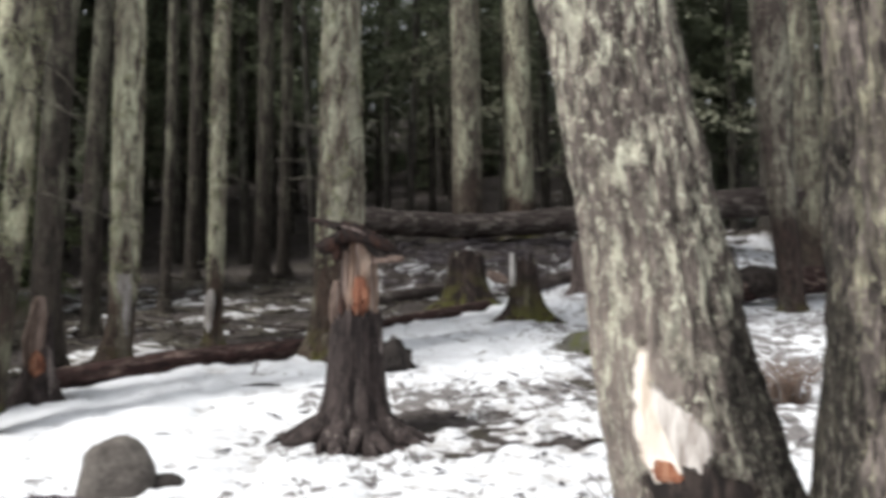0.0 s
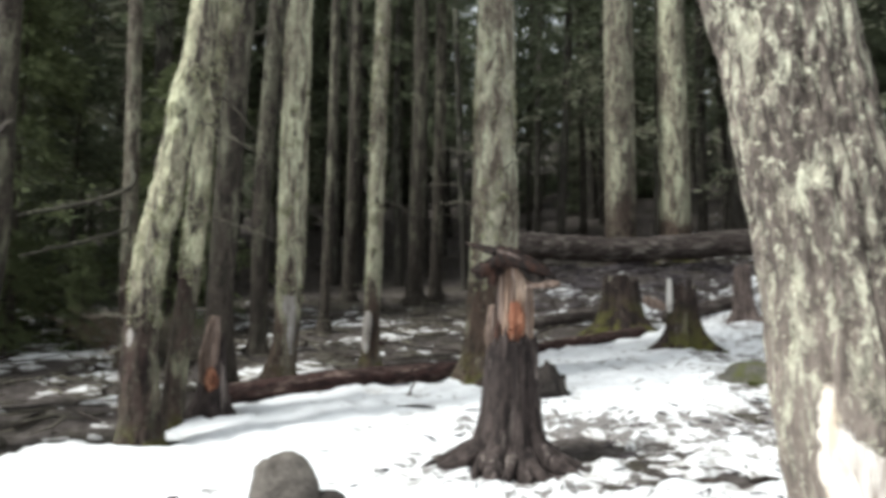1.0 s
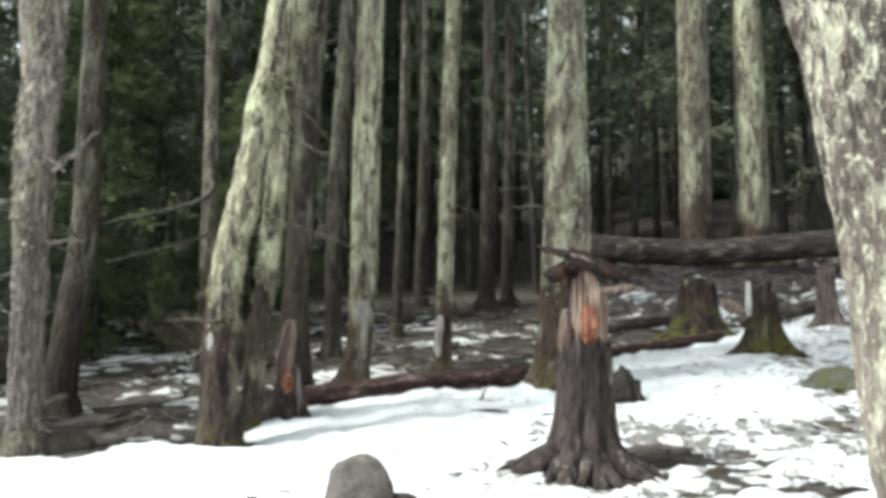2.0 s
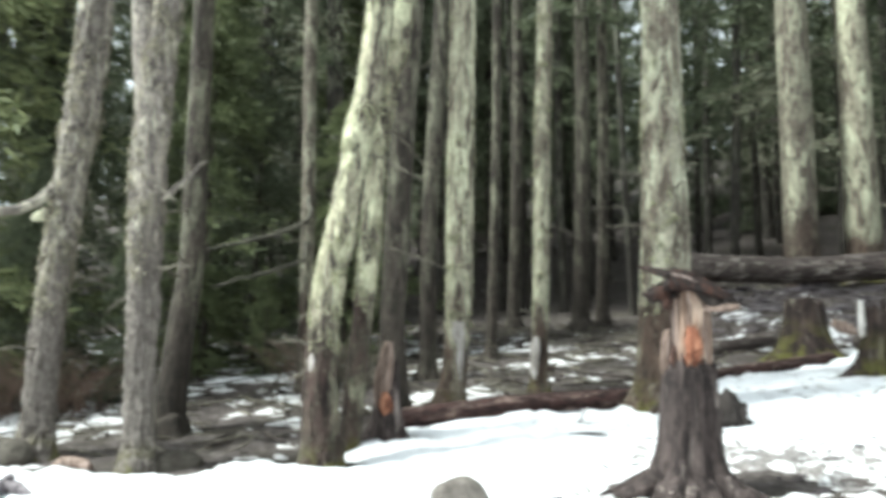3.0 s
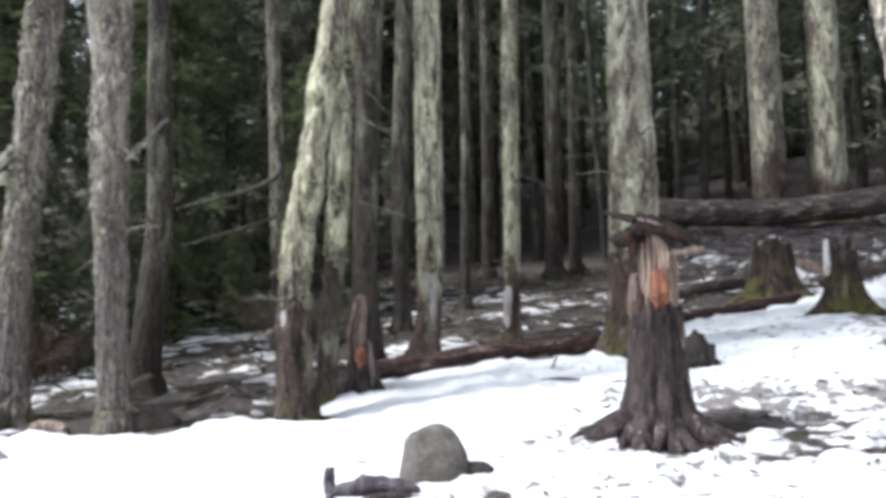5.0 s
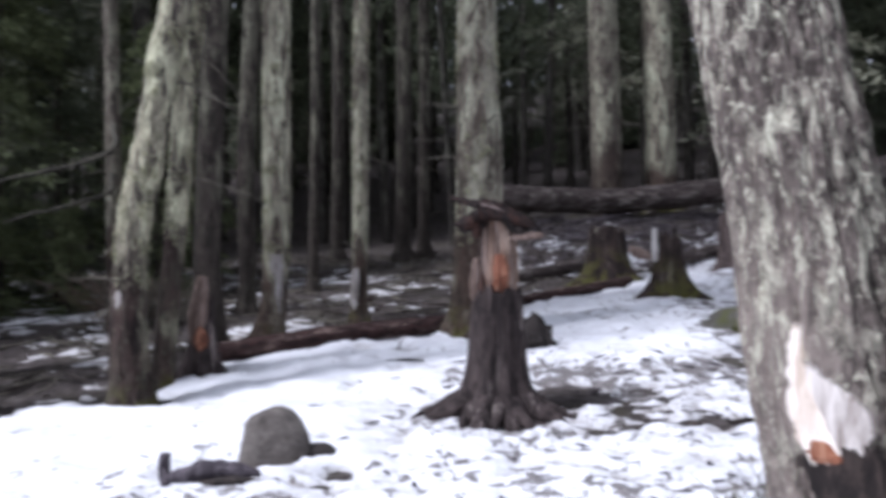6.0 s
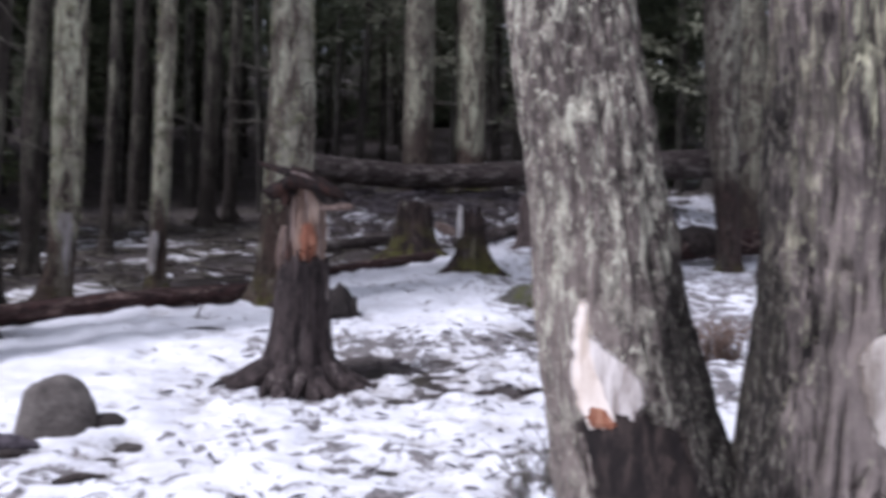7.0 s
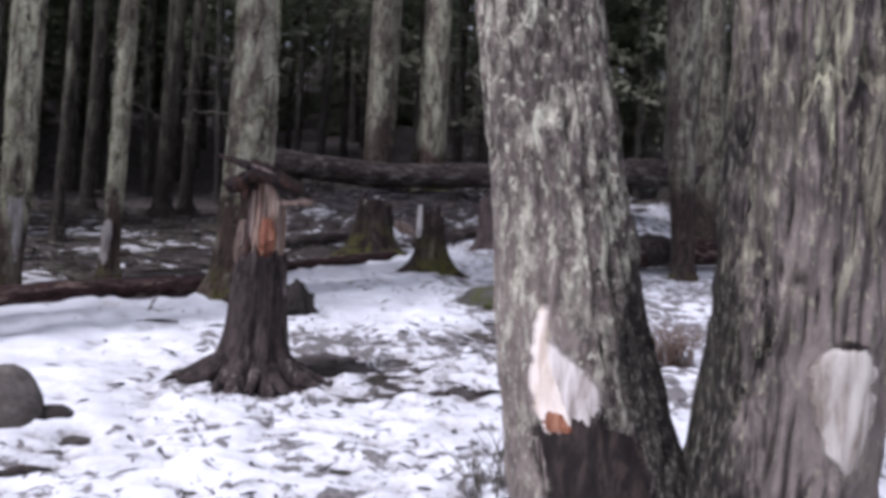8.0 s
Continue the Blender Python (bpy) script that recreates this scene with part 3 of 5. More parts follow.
def tree(pts, label, mat, seed, group="trees of the clearing", crown_from=8.5, reach=0.8, slim=1.0, stubs=4, beard=None, **kw):
    """A tree whose trunk goes through world points (x, y, z, r), and on up from the last of them into its crown."""
    x, y = pts[0][0], pts[0][1]
    foot = hill(x, y) - 0.05
    t = thing("tree", (x, y, foot), label, "tree", group)
    loc = [(p[0] - x, p[1] - y, p[2] - foot, p[3] * slim) for p in pts]
    a, b = loc[-2], loc[-1]
    if loc[0][2] > 0.05:
        loc = [(loc[0][0], loc[0][1], -0.12, loc[0][3] * 1.1)] + loc
    slope = ((b[0] - a[0]) / (b[2] - a[2]) * 0.4, (b[1] - a[1]) / (b[2] - a[2]) * 0.4)
    for z, k in ((8.0, 0.8), (12.0, 0.5), (15.5, 0.08)):
        if z > b[2] + 0.5:
            loc.append((b[0] + slope[0] * (z - b[2]), b[1] + slope[1] * (z - b[2]), z, b[3] * k))
    trunk(t, loc, seed, mat, **kw)
    if beard:
        tufts(t, seed, *beard)
    rr = random.Random(seed * 7)
    line = spline(loc, 6)
    for _ in range(stubs):
        p = line[rr.randrange(len(line) // 4, len(line) * 3 // 5)]
        a, L = rr.uniform(0, 6.28), rr.uniform(0.12, 0.7)
        d = Vector((math.cos(a), math.sin(a), rr.uniform(-0.5, 0.2)))
        b0 = Vector(p[:3]) + Vector((d.x, d.y, 0)) * p[3] * 0.8
        limb(t, [(*b0, 0.012), (*(b0 + d * L * 0.5), 0.008), (*(b0 + d * L + Vector((0, 0, -0.1 * L))), 0.003)], WOOD_DEAD, "twig", "", 5)
    if reach:
        tip = loc[-1]
        crown(t, seed % 2, (tip[0], tip[1], crown_from), reach)
    return t


tree([(-4.36, 4.91, 0.85, .15), (-4.39, 4.93, 1.03, .141), (-4.41, 4.93, 1.79, .136), (-4.43, 4.92, 2.67, .16), (-4.43, 4.91, 3.3, .165), (-4.33, 4.88, 4.1, .13), (-4.28, 4.86, 4.8, .12)],
     "grey-barked tree with peeling lichen, forked above", BARK_SMOOTH, 3, slim=0.79, beard=(300, 1.4, 5.0, 0.044, LICHEN_TAN, -0.05), sides=72, steps=18, flare=0.4, rough=0.2, relief=0.018)
fork = bpy.data.objects["tree"]
trunk(fork, [(-0.02, 0.0, 2.1, .11), (-0.08, -0.02, 2.8, .115), (-0.15, -0.04, 3.5, .11), (-0.28, -0.08, 5.0, .1), (-0.5, -0.2, 9.0, .05)], 23, BARK_SMOOTH, flare=0, name="fork_stem")
tree([(-5.47, 5.02, 0.85, .17), (-5.5, 5.05, 1.07, .159), (-5.48, 5.07, 2.0, .155), (-5.44, 5.11, 2.87, .16), (-5.4, 5.16, 3.78, .175), (-5.36, 5.2, 4.84, .17)],
     "grey mossy-footed tree with a long lichened limb", BARK_SMOOTH, 4, slim=0.77, beard=(340, 1.2, 5.0, 0.046, LICHEN_TAN, -0.1), sides=72, steps=18, flare=0.45, rough=0.2, relief=0.018)
tree([(-4.95, 5.93, 1.0, .18), (-4.96, 5.94, 1.12, .164), (-4.91, 5.98, 1.84, .146), (-4.86, 6.02, 2.58, .133), (-4.87, 6.01, 3.6, .123)],
     "dark fir trunk with low dead limbs", BARK_DARK, 5, slim=0.85, crown_from=5.5)
lean_tree = tree([(-3.06, 5.29, 0.88, .18), (-3.06, 5.29, 1.05, .165), (-3.08, 5.28, 1.61, .145), (-3.05, 5.3, 2.1, .138), (-2.97, 5.34, 2.6, .136), (-2.89, 5.39, 3.28, .135), (-2.77, 5.45, 4.17, .13)],
     "leaning tree crusted with pale yellow-green lichen", BARK_LEAN, 6, slim=0.82, beard=(260, 0.9, 5.0, 0.034, LICHEN_YELLOW, -0.1), sides=72, steps=18, flare=0.3, rough=0.12, relief=0.011)
line_lean, shape_lean = trunk.line, trunk.shape
tree([(-3.12, 5.84, 0.95, .12), (-3.1, 5.85, 1.36, .11), (-3.06, 5.89, 1.98, .11), (-3.02, 5.91, 2.62, .115), (-2.99, 5.93, 3.42, .123), (-2.88, 5.98, 4.15, .117), (-2.82, 6.01, 4.65, .115)],
     "yellowish lichened tree close behind the leaning one", BARK_LEAN, 7, slim=0.73, beard=(170, 1.2, 5.0, 0.034, LICHEN_YELLOW, -0.1), flare=0.2, rough=0.08)
tree([(-3.15, 6.74, 1.1, .17), (-3.19, 6.72, 1.83, .14), (-3.17, 6.73, 2.59, .134), (-3.13, 6.74, 3.92, .133), (-3.08, 6.77, 5.02, .129)],
     "dark brown trunk beside a broken stub", BARK_DARK, 8, slim=0.85, flare=0.6)
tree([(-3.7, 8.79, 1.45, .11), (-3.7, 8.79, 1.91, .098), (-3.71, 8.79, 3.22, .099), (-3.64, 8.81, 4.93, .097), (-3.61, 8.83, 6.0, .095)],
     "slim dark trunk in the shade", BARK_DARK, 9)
mid_tree = tree([(-2.84, 7.28, 1.2, .14), (-2.81, 7.31, 1.54, .115), (-2.78, 7.32, 2.17, .127), (-2.78, 7.32, 3.26, .131), (-2.77, 7.32, 4.97, .128)],
     "straight tree coated in pale lichen, wet dark foot", BARK_PALE, 10, beard=(220, 0.8, 5.0, 0.032, LICHEN_YELLOW, -0.15), flare=0.7)
line_mid, shape_mid = trunk.line, trunk.shape
slim_tree = tree([(-2.19, 8.04, 1.3, .095), (-2.19, 8.05, 1.66, .082), (-2.17, 8.05, 2.81, .084), (-2.16, 8.06, 3.99, .083), (-2.13, 8.07, 5.21, .08)],
     "slender tree with lichen-covered bark", BARK_PALE, 11, beard=(150, 0.8, 5.0, 0.035, LICHEN_YELLOW, -0.15), flare=0.5, sides=20)
line_slim, shape_slim = trunk.line, trunk.shape
tree([(-0.99, 7.46, 1.22, .25), (-0.95, 7.48, 1.56, .212), (-0.89, 7.48, 2.53, .216), (-0.89, 7.48, 3.47, .197), (-0.89, 7.48, 4.83, .169)],
     "stout lichened tree with a mossy foot behind a stump", BARK_STOUT, 12, beard=(260, 0.9, 5.0, 0.034, LICHEN_YELLOW, -0.05), sides=64, steps=18, flare=0.25, relief=0.012)
tree([(0.47, 13.8, 2.9, .27), (0.46, 13.8, 3.35, .255), (0.46, 13.8, 4.97, .25), (0.46, 13.8, 7.36, .24)], "grey trunk behind the great fallen log", BARK_GREY, 13, crown_from=9)
tree([(1.36, 14.14, 3.0, .28), (1.35, 14.14, 3.6, .26), (1.35, 14.14, 5.0, .25), (1.34, 14.14, 7.41, .24)], "pale lichened trunk behind the great fallen log", BARK_PALE, 14, crown_from=9)
tree([(4.2, 9.88, 1.6, .15), (4.17, 9.87, 2.0, .14), (4.12, 9.89, 2.99, .17), (4.1, 9.91, 4.06, .21), (4.08, 9.92, 5.14, .22)], "grey tree with a dark wet foot on the bank", BARK_WET, 15, crown_from=7)
tree([(5.4, 11.8, 2.3, .25), (5.35, 11.83, 3.73, .234), (5.26, 11.87, 5.88, .23)], "grey trunk deeper in the shade", BARK_GREY, 16, crown_from=8)

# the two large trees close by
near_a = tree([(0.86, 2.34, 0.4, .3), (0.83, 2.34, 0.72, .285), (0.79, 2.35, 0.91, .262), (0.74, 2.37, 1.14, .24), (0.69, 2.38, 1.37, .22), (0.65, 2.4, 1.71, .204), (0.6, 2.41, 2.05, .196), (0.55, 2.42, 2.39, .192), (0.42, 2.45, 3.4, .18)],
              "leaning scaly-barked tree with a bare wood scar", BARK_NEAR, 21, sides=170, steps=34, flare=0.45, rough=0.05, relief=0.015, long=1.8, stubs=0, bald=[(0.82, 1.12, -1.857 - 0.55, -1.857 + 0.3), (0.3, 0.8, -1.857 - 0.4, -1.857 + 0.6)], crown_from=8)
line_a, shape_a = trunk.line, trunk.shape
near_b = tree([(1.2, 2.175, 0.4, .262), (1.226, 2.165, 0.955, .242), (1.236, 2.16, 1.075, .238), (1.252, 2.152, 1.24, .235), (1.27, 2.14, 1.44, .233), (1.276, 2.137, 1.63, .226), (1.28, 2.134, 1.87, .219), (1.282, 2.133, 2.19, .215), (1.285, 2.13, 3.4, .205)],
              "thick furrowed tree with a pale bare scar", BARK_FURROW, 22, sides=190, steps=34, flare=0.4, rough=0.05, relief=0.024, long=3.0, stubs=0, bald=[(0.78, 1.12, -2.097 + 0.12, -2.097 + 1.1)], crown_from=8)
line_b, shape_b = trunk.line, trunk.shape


def scar(parent, line, shape, rows_, mat, name, label, lift=0.006, seed=0, wide=0.03):
    """A patch on the side of a trunk that faces the clearing: rows of (height, left, right), metres across the trunk."""
    foot = parent.location
    cx, cy = line[len(line) // 4][0] + foot.x, line[len(line) // 4][1] + foot.y
    face = math.atan2(-cy, -cx)
    rows2 = spline(rows_, 12)
    low, high = rows2[0], rows2[-1]
    rows2 = [(low[0] - wide * 0.7, *low[1:])] + rows2 + [(high[0] + wide * 0.7, *high[1:])]
    cols = 26
    verts, faces, rims = [], [], []
    zs = [p[2] for p in line]
    for i, (z, le, ri) in enumerate(rows2):
        z -= foot.z
        k = max(0, min(len(line) - 2, next(j for j, q in enumerate(zs) if q > z) - 1))
        u = (z - zs[k]) / (zs[k + 1] - zs[k])
        for c in range(cols):
            t = c / (cols - 1)
            wob = 0.02 * n3(z * 9 + seed, (0 if t < 0.5 else 9), 3) + 0.016 * n3(z * 31 + seed, (0 if t < 0.5 else 9), 7) + 0.008 * n3(z * 90 + seed, (0 if t < 0.5 else 9), 7)
            le_, ri_ = le - wide * 0.5, ri + wide * 0.5
            s_ = le_ + (ri_ - le_) * t + wob * (2 * abs(t - 0.5))
            r0 = line[k][3] + (line[k + 1][3] - line[k][3]) * u
            a = face + math.asin(max(-0.97, min(0.97, s_ / r0)))
            r = sum(shape(a + p * 0.07, max(0, min(len(line) - 1, k + q * 4)), r0) for p in (-2, -1, 0, 1, 2) for q in (-2, -1, 0, 1, 2)) / 25 + 0.004
            w = ri_ - le_
            inside = min(t * w, (1 - t) * w, rows2[i][0] - rows2[0][0], rows2[-1][0] - rows2[i][0]) / wide
            rims.append(max(0.0, min(1.0, inside)))
            rim = inside
            up = lift * min(1.0, rim)
            px = line[k][0] + (line[k + 1][0] - line[k][0]) * u
            py = line[k][1] + (line[k + 1][1] - line[k][1]) * u
            r += up + 0.003 * n3(s_ * 60, z * 8, seed)
            verts.append((px + math.cos(a) * r, py + math.sin(a) * r, z))
    for i in range(len(rows2) - 1):
        for c in range(cols - 1):
            q = i * cols + c
            faces.append((q, q + 1, q + cols + 1, q + cols))
    ob = link(name, verts, faces, mat, parent, label)
    ob.data.attributes.new("rim", "FLOAT", "POINT").data.foreach_set("value", rims)
    return ob


scar(near_a, line_a, shape_a, [(1.15, -.1, -.04), (1.18, -.11, -.03), (1.25, -.105, -.035), (1.3, -.095, -.045), (1.34, -.085, -.055), (1.4, -.07, -.054), (1.45, -.06, -.052)], WOOD_CREAM, "scar", "bare cream-coloured wood", 0.007, 2, 0.04)
scar(near_a, line_a, shape_a, [(1.165, -.07, .03), (1.2, -.075, .052), (1.25, -.07, .058), (1.285, -.07, .045), (1.32, -.07, .005), (1.36, -.068, -.035)], WOOD_GREY, "scar_edge", "bleached grey wood", 0.003, 5, 0.03)
scar(near_a, line_a, shape_a, [(1.14, -.095, -.03), (1.155, -.1, -.03), (1.172, -.09, -.035), (1.185, -.075, -.045)], WOOD_ORANGE_TORN, "scar_foot", "raw orange wood", 0.01, 7, 0.02)
# flush near-black patch below the scar, frayed out into the bark
scar(near_a, line_a, shape_a, [(0.7, -.04, .2), (0.85, -.07, .18), (0.98, -.1, .16), (1.08, -.12, .14), (1.13, -.12, .11), (1.15, -.09, .06)], WOOD_BLACKISH, "hollow", "dark patch of bark below the scar", 0.003, 9, 0.09)
scar(near_b, line_b, shape_b, [(1.1, .15, .168), (1.135, .122, .174), (1.175, .096, .178), (1.215, .07, .18), (1.26, .05, .182), (1.3, .047, .183), (1.355, .047, .183), (1.385, .058, .172), (1.4, .07, .155)], WOOD_PALE, "scar", "bleached bare wood", 0.005, 12, 0.022)
scar(near_b, line_b, shape_b, [(1.408, .095, .15), (1.414, .08, .16), (1.42, .1, .14)], WOOD_BLACKISH, "scar_lip", "dark torn bark over the scar", 0.004, 17, 0.016)

scar(mid_tree, line_mid, shape_mid, [(1.45, .045, .06), (1.6, .02, .06), (1.75, 0.0, .06), (1.88, -.04, .055), (1.97, -.05, .04)], WOOD_STRIP, "scar", "bleached strip of bare wood", 0.004, 21, 0.02)
scar(slim_tree, line_slim, shape_slim, [(1.46, -.06, -.03), (1.6, -.075, -.015), (1.75, -.075, 0.0), (1.86, -.06, -.02)], WOOD_STRIP, "scar", "bleached strip of bare wood", 0.004, 23, 0.02)
scar(lean_tree, line_lean, shape_lean, [(1.52, -.085, -.065), (1.56, -.088, -.055), (1.6, -.082, -.055), (1.63, -.07, -.058)], WOOD_STRIP, "scar", "pale flake of bare wood", 0.004, 25, 0.02)

# ---- forest behind ----
def conifer(seed, label, fine):
    t = thing("tree", (0, 0, -50), label, "tree", "trees of the far wood")
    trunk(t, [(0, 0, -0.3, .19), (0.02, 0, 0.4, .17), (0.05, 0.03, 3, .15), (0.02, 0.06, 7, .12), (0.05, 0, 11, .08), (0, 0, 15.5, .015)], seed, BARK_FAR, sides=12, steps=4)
    v, f = crown_mesh(seed, 4.2, 16.5, 2.2, 66, 18, 0.19, 0.45, 0, 9) if fine else crown_mesh(seed, 3.6, 16.5, 2.3, 75, 13, 0.4, 0.45)
    link("crown", v, f, NEEDLES, t, "dark green drooping boughs", True)
    v, f = crown_mesh(seed + 50, 1.2, 9.0, 1.6, 55, 9, 0.22, 0.5, 0, 5) if fine else crown_mesh(seed + 50, 1.2, 9.0, 1.6, 40, 8, 0.32, 0.5)
    link("lichen", v, f, LICHEN, t, "grey-green lichen hanging on dead twigs", True)["kind"] = "stuff"
    v, f = limb_set(seed, 1.0, 8.0, 1.5, 34, 0.02)
    link("dead_wood", v, f, WOOD_DEAD, t, "bare grey dead twigs")["kind"] = "stuff"
    return t


far_kinds = [conifer(31, "tall dark conifer at the wood's edge", True), conifer(32, "tall grey-stemmed conifer at the wood's edge", True), conifer(33, "tall dark conifer deep in the wood", False), conifer(34, "tall grey-stemmed conifer deep in the wood", False)]
rnd = random.Random(5)
GLADES = ((-2.1, 0.5), (3.0, 0.55), (-15.8, 0.1))


def in_glade(a, d):
    """Narrow lanes through the deep wood where the sky shows between the crowns."""
    return d > 22 and any(abs(math.degrees(a) - g) < 0.15 + math.degrees(w / d) for g, w in GLADES)


spots = []
for ring, (d0, d1, count) in enumerate(((11.5, 17, 11), (17, 26, 24), (26, 40, 40), (40, 62, 30), (62, 88, 30))):
    tries = 0
    made = 0
    while made < count and tries < 3000:
        tries += 1
        a = radians(rnd.uniform(-72, 46))
        d = rnd.uniform(d0, d1)
        x, y = d * math.sin(a), d * math.cos(a)
        if in_glade(a, d):
            continue
        if d < 20 and -27 < math.degrees(a) < -7 or ring == 0 and (-3.2 < x < 6 and y < 14.8 or y < 7):
            continue
        if all((x - p) ** 2 + (y - q) ** 2 > (0.75 + 0.022 * d) ** 2 for p, q in spots):
            spots.append((x, y))
            made += 1
used = set()
for i, (x, y) in enumerate(spots):
    s = rnd.uniform(0.8, 1.35)
    m = Matrix.Translation((x, y, hill(x, y) - 0.05)) @ Euler((rnd.gauss(0, 0.02), rnd.gauss(0, 0.02), rnd.uniform(0, 6.28))).to_matrix().to_4x4() @ Matrix.Diagonal((s, s, s, 1))
    k = i % 2 + (0 if math.hypot(x, y) < 28 else 2)
    if k not in used:
        used.add(k)
        far_kinds[k].matrix_basis = m
    else:
        copy_thing(far_kinds[k], m @ Matrix.Diagonal([1 / q for q in far_kinds[k].scale] + [1]))

# young firs, boughs down to the ground, that close the view under the tall crowns
def young_fir(seed, label, mat):
    t = thing("young_fir", (0, 0, -50), label, "tree", "young firs")
    trunk(t, [(0, 0, -0.3, .05), (0.01, 0, 0.5, .045), (0, 0.02, 2, .03), (0, 0, 4.6, .006)], seed, BARK_DARK, sides=8, steps=3)
    v, f = crown_mesh(seed, 0.15, 4.7, 1.25, 80, 15, 0.13, 0.35, 0, 9)
    link("crown", v, f, mat, t, "", True)
    return t


young_kinds = [young_fir(41, "young green fir under the tall trees", NEEDLES), young_fir(42, "young green fir under the tall trees", NEEDLES), young_fir(43, "bright green young fir at the wood's edge", NEEDLES_LIGHT), young_fir(44, "fir at the wood's edge with sunlit yellow-green in its colour", NEEDLES_SUNLIT)]
young = [(-8.3, 5.9, 1.55, 3), (-9.4, 7.4, 1.7, 3), (-6.5, 8.3, 0.32, 2), (-5.9, 8.8, 0.3, 2), (-7.2, 8.0, 0.5, 2), (-7.9, 7.2, 0.6, 0), (-7.4, 6.6, 0.55, 1), (-9.6, 6.4, 0.8, 3), (-8.6, 8.2, 1.0, 1), (-6.9, 10.0, 0.9, 0), (-9.5, 5.0, 0.5, 2), (-8.9, 4.2, 0.5, 2), (-6.4, 7.0, 0.4, 1), (-7.0, 9.0, 1.1, 2), (-5.4, 9.9, 0.8, 2), (-10.2, 7.6, 1.5, 2), (-8.0, 10.2, 1.4, 2), (-6.2, 11.6, 1.3, 2)]
tries = 0
while len(young) < 80 and tries < 4000:
    tries += 1
    a, d = radians(rnd.uniform(-75, 48)), rnd.uniform(15, 46)
    x, y = d * math.sin(a), d * math.cos(a)
    if y < 9 or (-6 < x < 8 and y < 17) or (-20 < math.degrees(a) < 12 and d < 27):
        continue
    if all((x - p[0]) ** 2 + (y - p[1]) ** 2 > 2.2 for p in young):
        young.append((x, y, rnd.uniform(0.6, 1.5), rnd.randrange(2)))
for _ in range(70):
    a, d = radians(rnd.uniform(-26, 16)), rnd.uniform(25, 42)
    young.append((d * math.sin(a), d * math.cos(a), rnd.uniform(0.6, 1.05), rnd.randrange(2)))
for a, d, k in ((-3.3, 30, 1.1), (-2.3, 32, 1.15), (-1.2, 31, 1.0), (2.4, 31, 1.05), (3.5, 29, 1.1)):
    young.append((d * math.sin(radians(a)), d * math.cos(radians(a)), k, 1))
seen_kind = set()
for x, y, s_, k in young:
    m = Matrix.Translation((x, y, hill(x, y) - 0.03)) @ Euler((0, 0, rnd.uniform(0, 6.28))).to_matrix().to_4x4() @ Matrix.Diagonal((s_, s_, s_, 1))
    if k not in seen_kind:
        seen_kind.add(k)
        young_kinds[k].matrix_basis = m
    else:
        copy_thing(young_kinds[k], m @ Matrix.Diagonal([1 / q for q in young_kinds[k].scale] + [1]))

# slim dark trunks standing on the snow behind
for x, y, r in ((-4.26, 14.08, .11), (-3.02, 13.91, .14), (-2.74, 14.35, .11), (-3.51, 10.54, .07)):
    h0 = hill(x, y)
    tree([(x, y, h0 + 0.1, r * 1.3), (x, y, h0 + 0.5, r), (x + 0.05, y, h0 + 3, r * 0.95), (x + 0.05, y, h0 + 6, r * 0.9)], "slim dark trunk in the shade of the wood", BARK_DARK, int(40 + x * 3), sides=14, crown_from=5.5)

pole_kind = None
tries = 0
poles = []
while len(poles) < 85 and tries < 6000:
    tries += 1
    a, d = radians(rnd.uniform(-34, 20)), rnd.uniform(15.5, 33)
    x, y = d * math.sin(a), d * math.cos(a)
    if all((x - p) ** 2 + (y - q) ** 2 > 0.5 for p, q in poles + spots) and (y > 15 or x < -3) and not in_glade(a, d + 6):
        poles.append((x, y))
for x, y in poles:
    s_ = rnd.uniform(0.7, 1.3)
    m = Matrix.Translation((x, y, hill(x, y) - 0.05)) @ Euler((rnd.gauss(0, 0.025), rnd.gauss(0, 0.025), rnd.uniform(0, 6.28))).to_matrix().to_4x4()
    if pole_kind is None:
        pole_kind = thing("tree", (0, 0, 0), "slim tree with thin boughs in the shade of the wood", "tree", "slim trees of the wood")
        trunk(pole_kind, [(0, 0, -0.3, .1), (0.01, 0, 0.4, .09), (0.04, 0.02, 3, .08), (0, 0.04, 7, .065), (0.03, 0, 13, .02)], 77, BARK_FAR, sides=10, steps=4, flare=0.3)
        v, f = crown_mesh(78, 2.6, 13.4, 1.25, 75, 12, 0.2, 0.45, 0, 5)
        link("crown", v, f, NEEDLES, pole_kind, "thin drooping green boughs", True)
        pole_kind.matrix_basis = m
    else:
        copy_thing(pole_kind, m @ Matrix.Diagonal((s_, s_, 1, 1)))

# limbs of the trees at the edge of the clearing
pale_slim = tree([(-4.86, 8.07, 1.4, .1), (-4.88, 8.06, 1.88, .085), (-4.9, 8.04, 3.52, .08), (-4.94, 8.02, 5.5, .075)], "slim grey trunk with drooping bare limbs", BARK_GREY, 51, sides=16)


def world_limb(t, pts, mat, name="branch", label=""):
    o = t.location
    return limb(t, [(p[0] - o.x, p[1] - o.y, p[2] - o.z, p[3]) for p in pts], mat, name, label)


